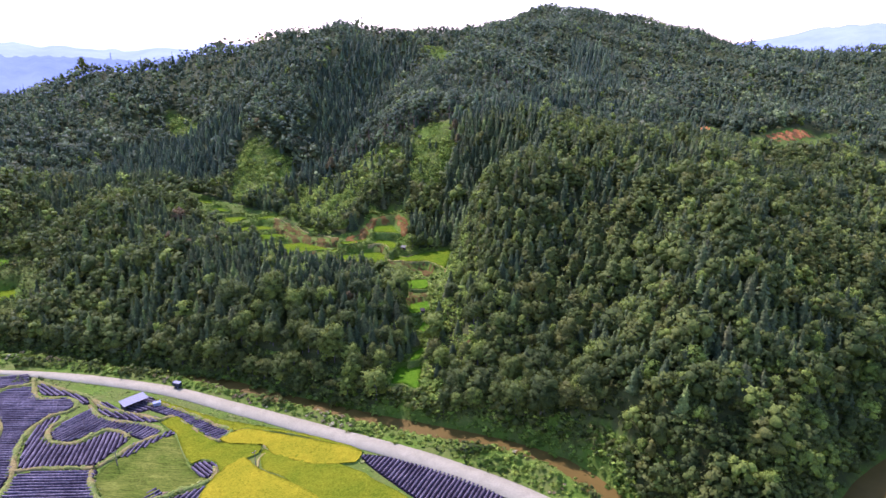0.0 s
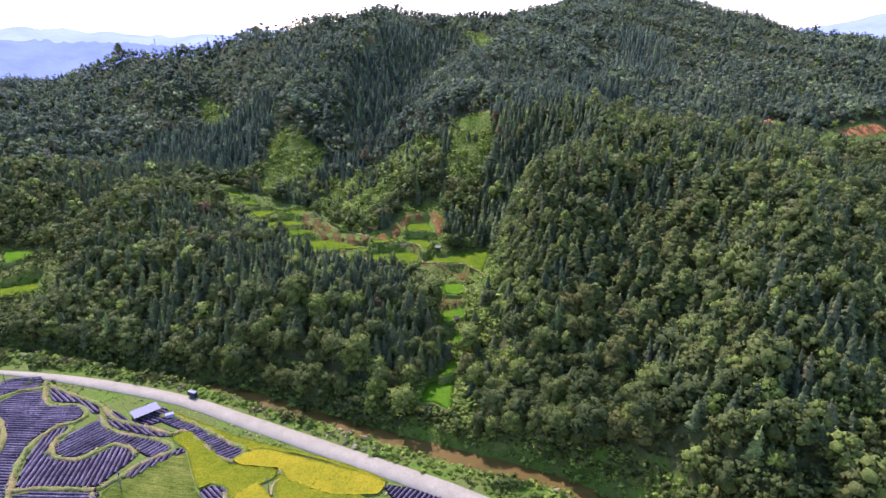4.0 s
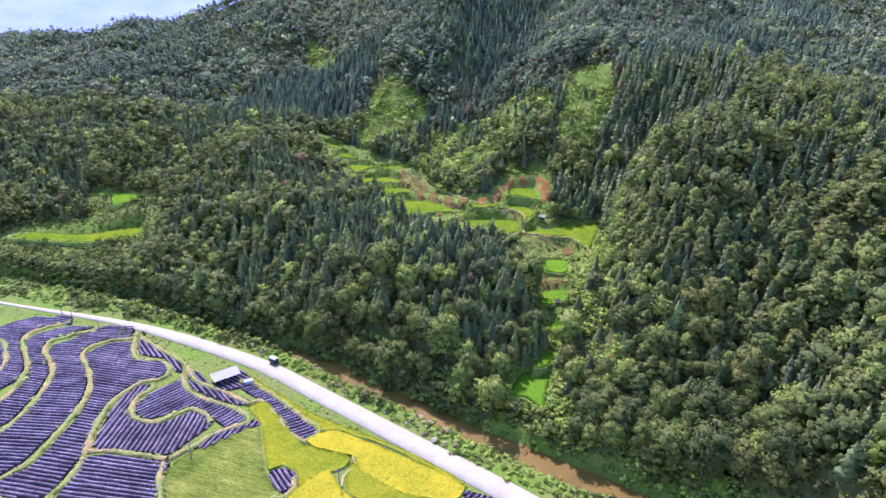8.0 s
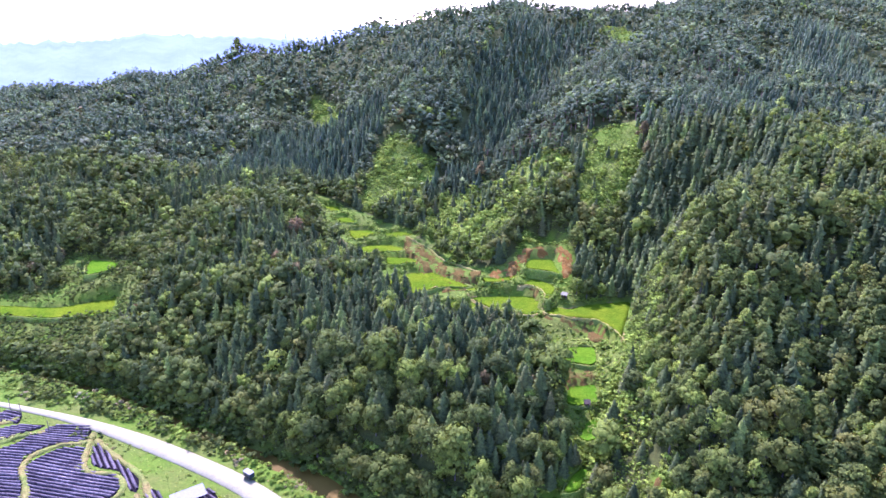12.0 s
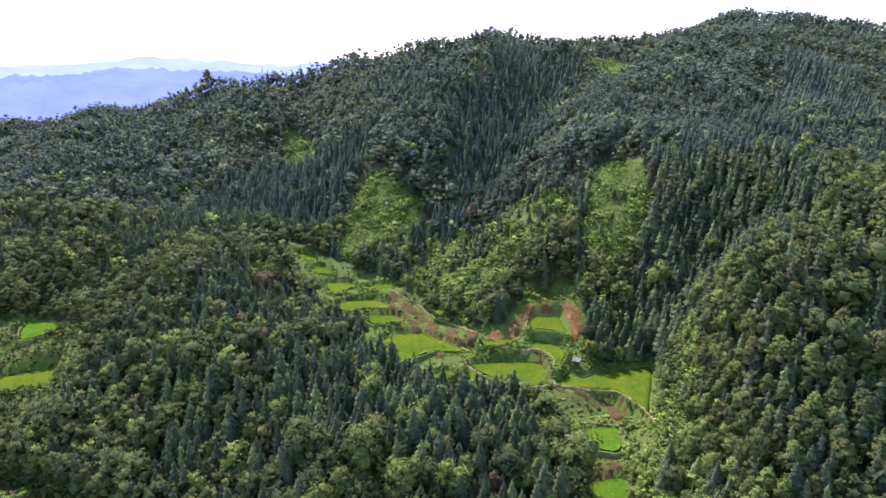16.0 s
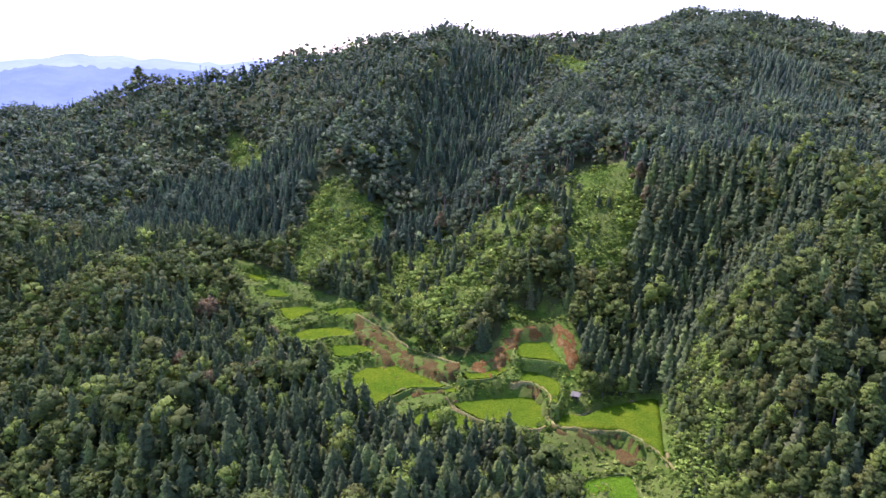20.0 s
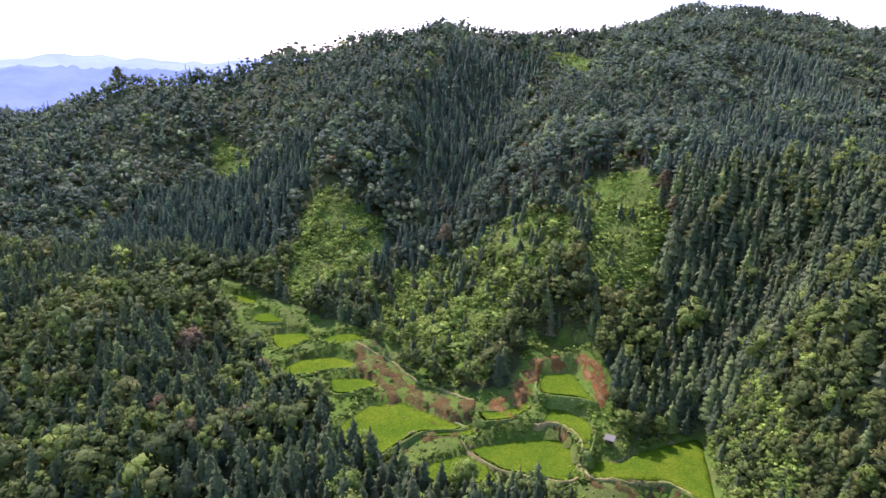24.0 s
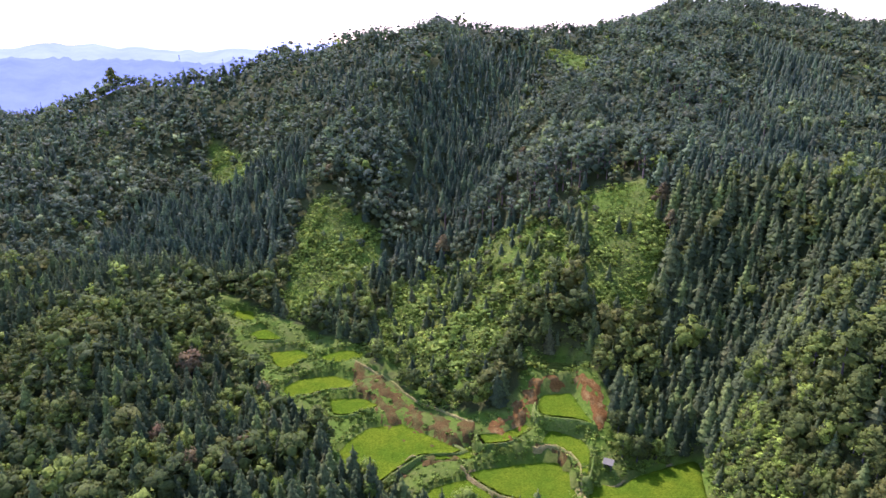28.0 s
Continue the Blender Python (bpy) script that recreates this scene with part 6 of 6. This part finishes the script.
truck = tagged(new("three_wheeled_truck"), "dark three-wheeled box van with a pale roof on the concrete road", "vehicle")
truck.matrix_basis = pose(-60.0, 126.6, 0.085, 0, 0, 158)
truck.scale = (0.85, 0.85, 0.8)
part("chassis", block((-1.05, -0.4, 0.28), (1.05, 0.4, 0.42)), M_DARKPAINT, truck)
bm = block((0.25, -0.58, 0.4), (1.15, 0.58, 1.5), 0.1, 0.06)
cab = part("cab", bm, M_DARKPAINT, truck)
part("windscreen", block((1.1, -0.45, 0.98), (1.13, 0.45, 1.38), 0, 0.005), M_PANE, cab)
part("side_window", block((0.45, 0.5, 0.98), (0.95, 0.52, 1.36), 0, 0.005), M_PANE, cab)
part("side_window", block((0.45, -0.52, 0.98), (0.95, -0.5, 1.36), 0, 0.005), M_PANE, cab)
part("cargo_box", block((-1.15, -0.62, 0.5), (0.22, 0.62, 1.5), 0.03, 0.04), M_DARKPAINT, truck)
part("roof", block((-1.18, -0.62, 1.51), (1.1, 0.62, 1.6), 0.05, 0.03), M_SHEET, truck, "pale sheet roof")
part("cargo_bed", block((-1.15, -0.6, 0.42), (0.2, 0.6, 0.5)), M_DARKPAINT, truck)
for y in (-0.38, 0.38):
    part("headlight", rod((1.13, y, 0.72), (1.18, y, 0.72), 0.07), M_PALEPAINT, truck)
wheel(truck, 0.85, 0.0, 0.27, 0.14)
wheel(truck, -0.7, 0.52, 0.29, 0.16)
wheel(truck, -0.7, -0.52, 0.29, 0.16)


def pole(x, y, high, arm=True):
    ob = tagged(new("wooden_pole"), "slender grey wooden pole standing in the fields", "pole", "wooden poles by the road")
    ob.matrix_basis = pose(x, y, float(land(x, y)) - 0.3, 0, 0, 60)
    part("post", rod((0, 0, 0), (0.05, 0.02, high + 0.3), 0.085, 0.055), M_TIMBER, ob)
    if arm:
        part("crossarm", block((-0.45, 0.06, high - 0.15), (0.5, 0.13, high - 0.05), 0, 0.01), M_TIMBER, ob)
        for k in (-0.35, 0.38):
            part("insulator", rod((k, 0.09, high - 0.05), (k, 0.09, high + 0.08), 0.035), M_WHITE, ob)


for x, y, high, arm in ((-58.7, 96.6, 3.4, True), (-34.3, 98.2, 3.6, True), (-102.3, 128.0, 3.0, False), (-115.9, 132.3, 3.2, False), (-112.6, 131.6, 3.0, False), (-71.0, 108.5, 2.4, False)):
    pole(x, y, high, arm)

mast = tagged(new("lattice_mast"), "thin grey lattice mast on a far hill", "mast")
mast.matrix_basis = pose(-514, 1024, 37)
for i in range(4):
    a = math.pi / 4 + i * math.pi / 2
    part("leg", rod((2.2 * math.cos(a), 2.2 * math.sin(a), 0), (0.4 * math.cos(a), 0.4 * math.sin(a), 23), 0.16), M_STEEL, mast)
for k in range(1, 8):
    w = 2.2 - 1.8 * k / 8
    for i in range(4):
        a, b = math.pi / 4 + i * math.pi / 2, math.pi / 4 + (i + 1) * math.pi / 2
        part("brace", rod((w * math.cos(a), w * math.sin(a), 23 * k / 8), (w * math.cos(b), w * math.sin(b), 23 * k / 8), 0.1, seg=4), M_STEEL, mast)

# bare paths along the banks of the terraces
for line in ([(-57, 207.5), (-49.5, 203.6), (-43, 198.4), (-37.4, 195.4), (-33.2, 192.9)], [(-16.2, 181), (-15.4, 177.4), (-7.8, 177.7), (-4.2, 177.8), (-0.5, 173.3), (2, 167)], [(-34.7, 183.9), (-30.1, 179.4), (-25, 177.9), (-18.9, 176.8), (-16.6, 178.6)], [(-23.5, 188), (-19.2, 187.9), (-16.6, 184.6), (-16.4, 181.2)], [(-44.6, 182.2), (-42.1, 185.8), (-34.6, 187.4), (-31.5, 187.3)], [(-35, 105.2), (-33.4, 103), (-34.4, 100.5), (-33.8, 97.8)]):
    thing("footpath", bank_along("footpath", smooth_line(line, 0.7), M_TRACK, 0.55, 0.36), "narrow trodden footpath along a field bank", "path", "structure")

# trees that stand out singly
for name, x, y, h, mat, shape, label in (
        ("pine", -58, 185.6, 7.4, M_PINE, PINES_NEAR[0], "tall thin pine at the edge of the terraces"), ("pine", -56.6, 184.4, 6.0, M_PINE, PINES_NEAR[1], "thin pine at the edge of the terraces"),
        ("withered_tree", -44, 248, 7.5, M_DRY, PINES_NEAR[2], "reddish brown withered pine on the slope"), ("withered_tree", 4.5, 237, 6.5, M_DRY, PINES_NEAR[3], "reddish brown withered pine by the clearing"),
        ("withered_tree", 5.5, 232, 5.5, M_DRY, PINES_NEAR[1], "brown withered pine by the clearing"),
        ("pine", -202, 369, 11, M_PINE, PINES_NEAR[0], "tall dark pine on the skyline"), ("pine", -214, 368, 8, M_PINE, PINES_NEAR[1], "dark pine on the skyline"),
        ("broadleaf_tree", -9.5, 187.5, 4.6, M_BROAD, BROADS_NEAR[0], "bushy green tree behind the small hut"), ("broadleaf_tree", -7.2, 187.2, 5.0, M_BROAD, BROADS_NEAR[1], "bushy green tree behind the small hut"),
        ("broadleaf_tree", -9.8, 191, 5.2, M_BROAD, BROADS_NEAR[2], "bushy green tree above the small hut")):
    ob = tagged(new(name), label, "tree")
    ob.matrix_basis = pose(x, y, float(land(x, y)) - 0.15, 0, 0, 40 * x)
    ob.scale = (h, h, h)
    part("trunk", trunk_mesh("trunk", 0.8), None, ob)
    part("crown", mesh_np("crown", shape[0], shape[1], mat, np.zeros(len(shape[0])), normals=shape[2]), None, ob)

# the whole plan to its true size in metres
for ob in list(scene.objects):
    if ob.parent is None and ob is not cam:
        ob.matrix_basis = Matrix.Scale(SCALE, 4) @ ob.matrix_basis
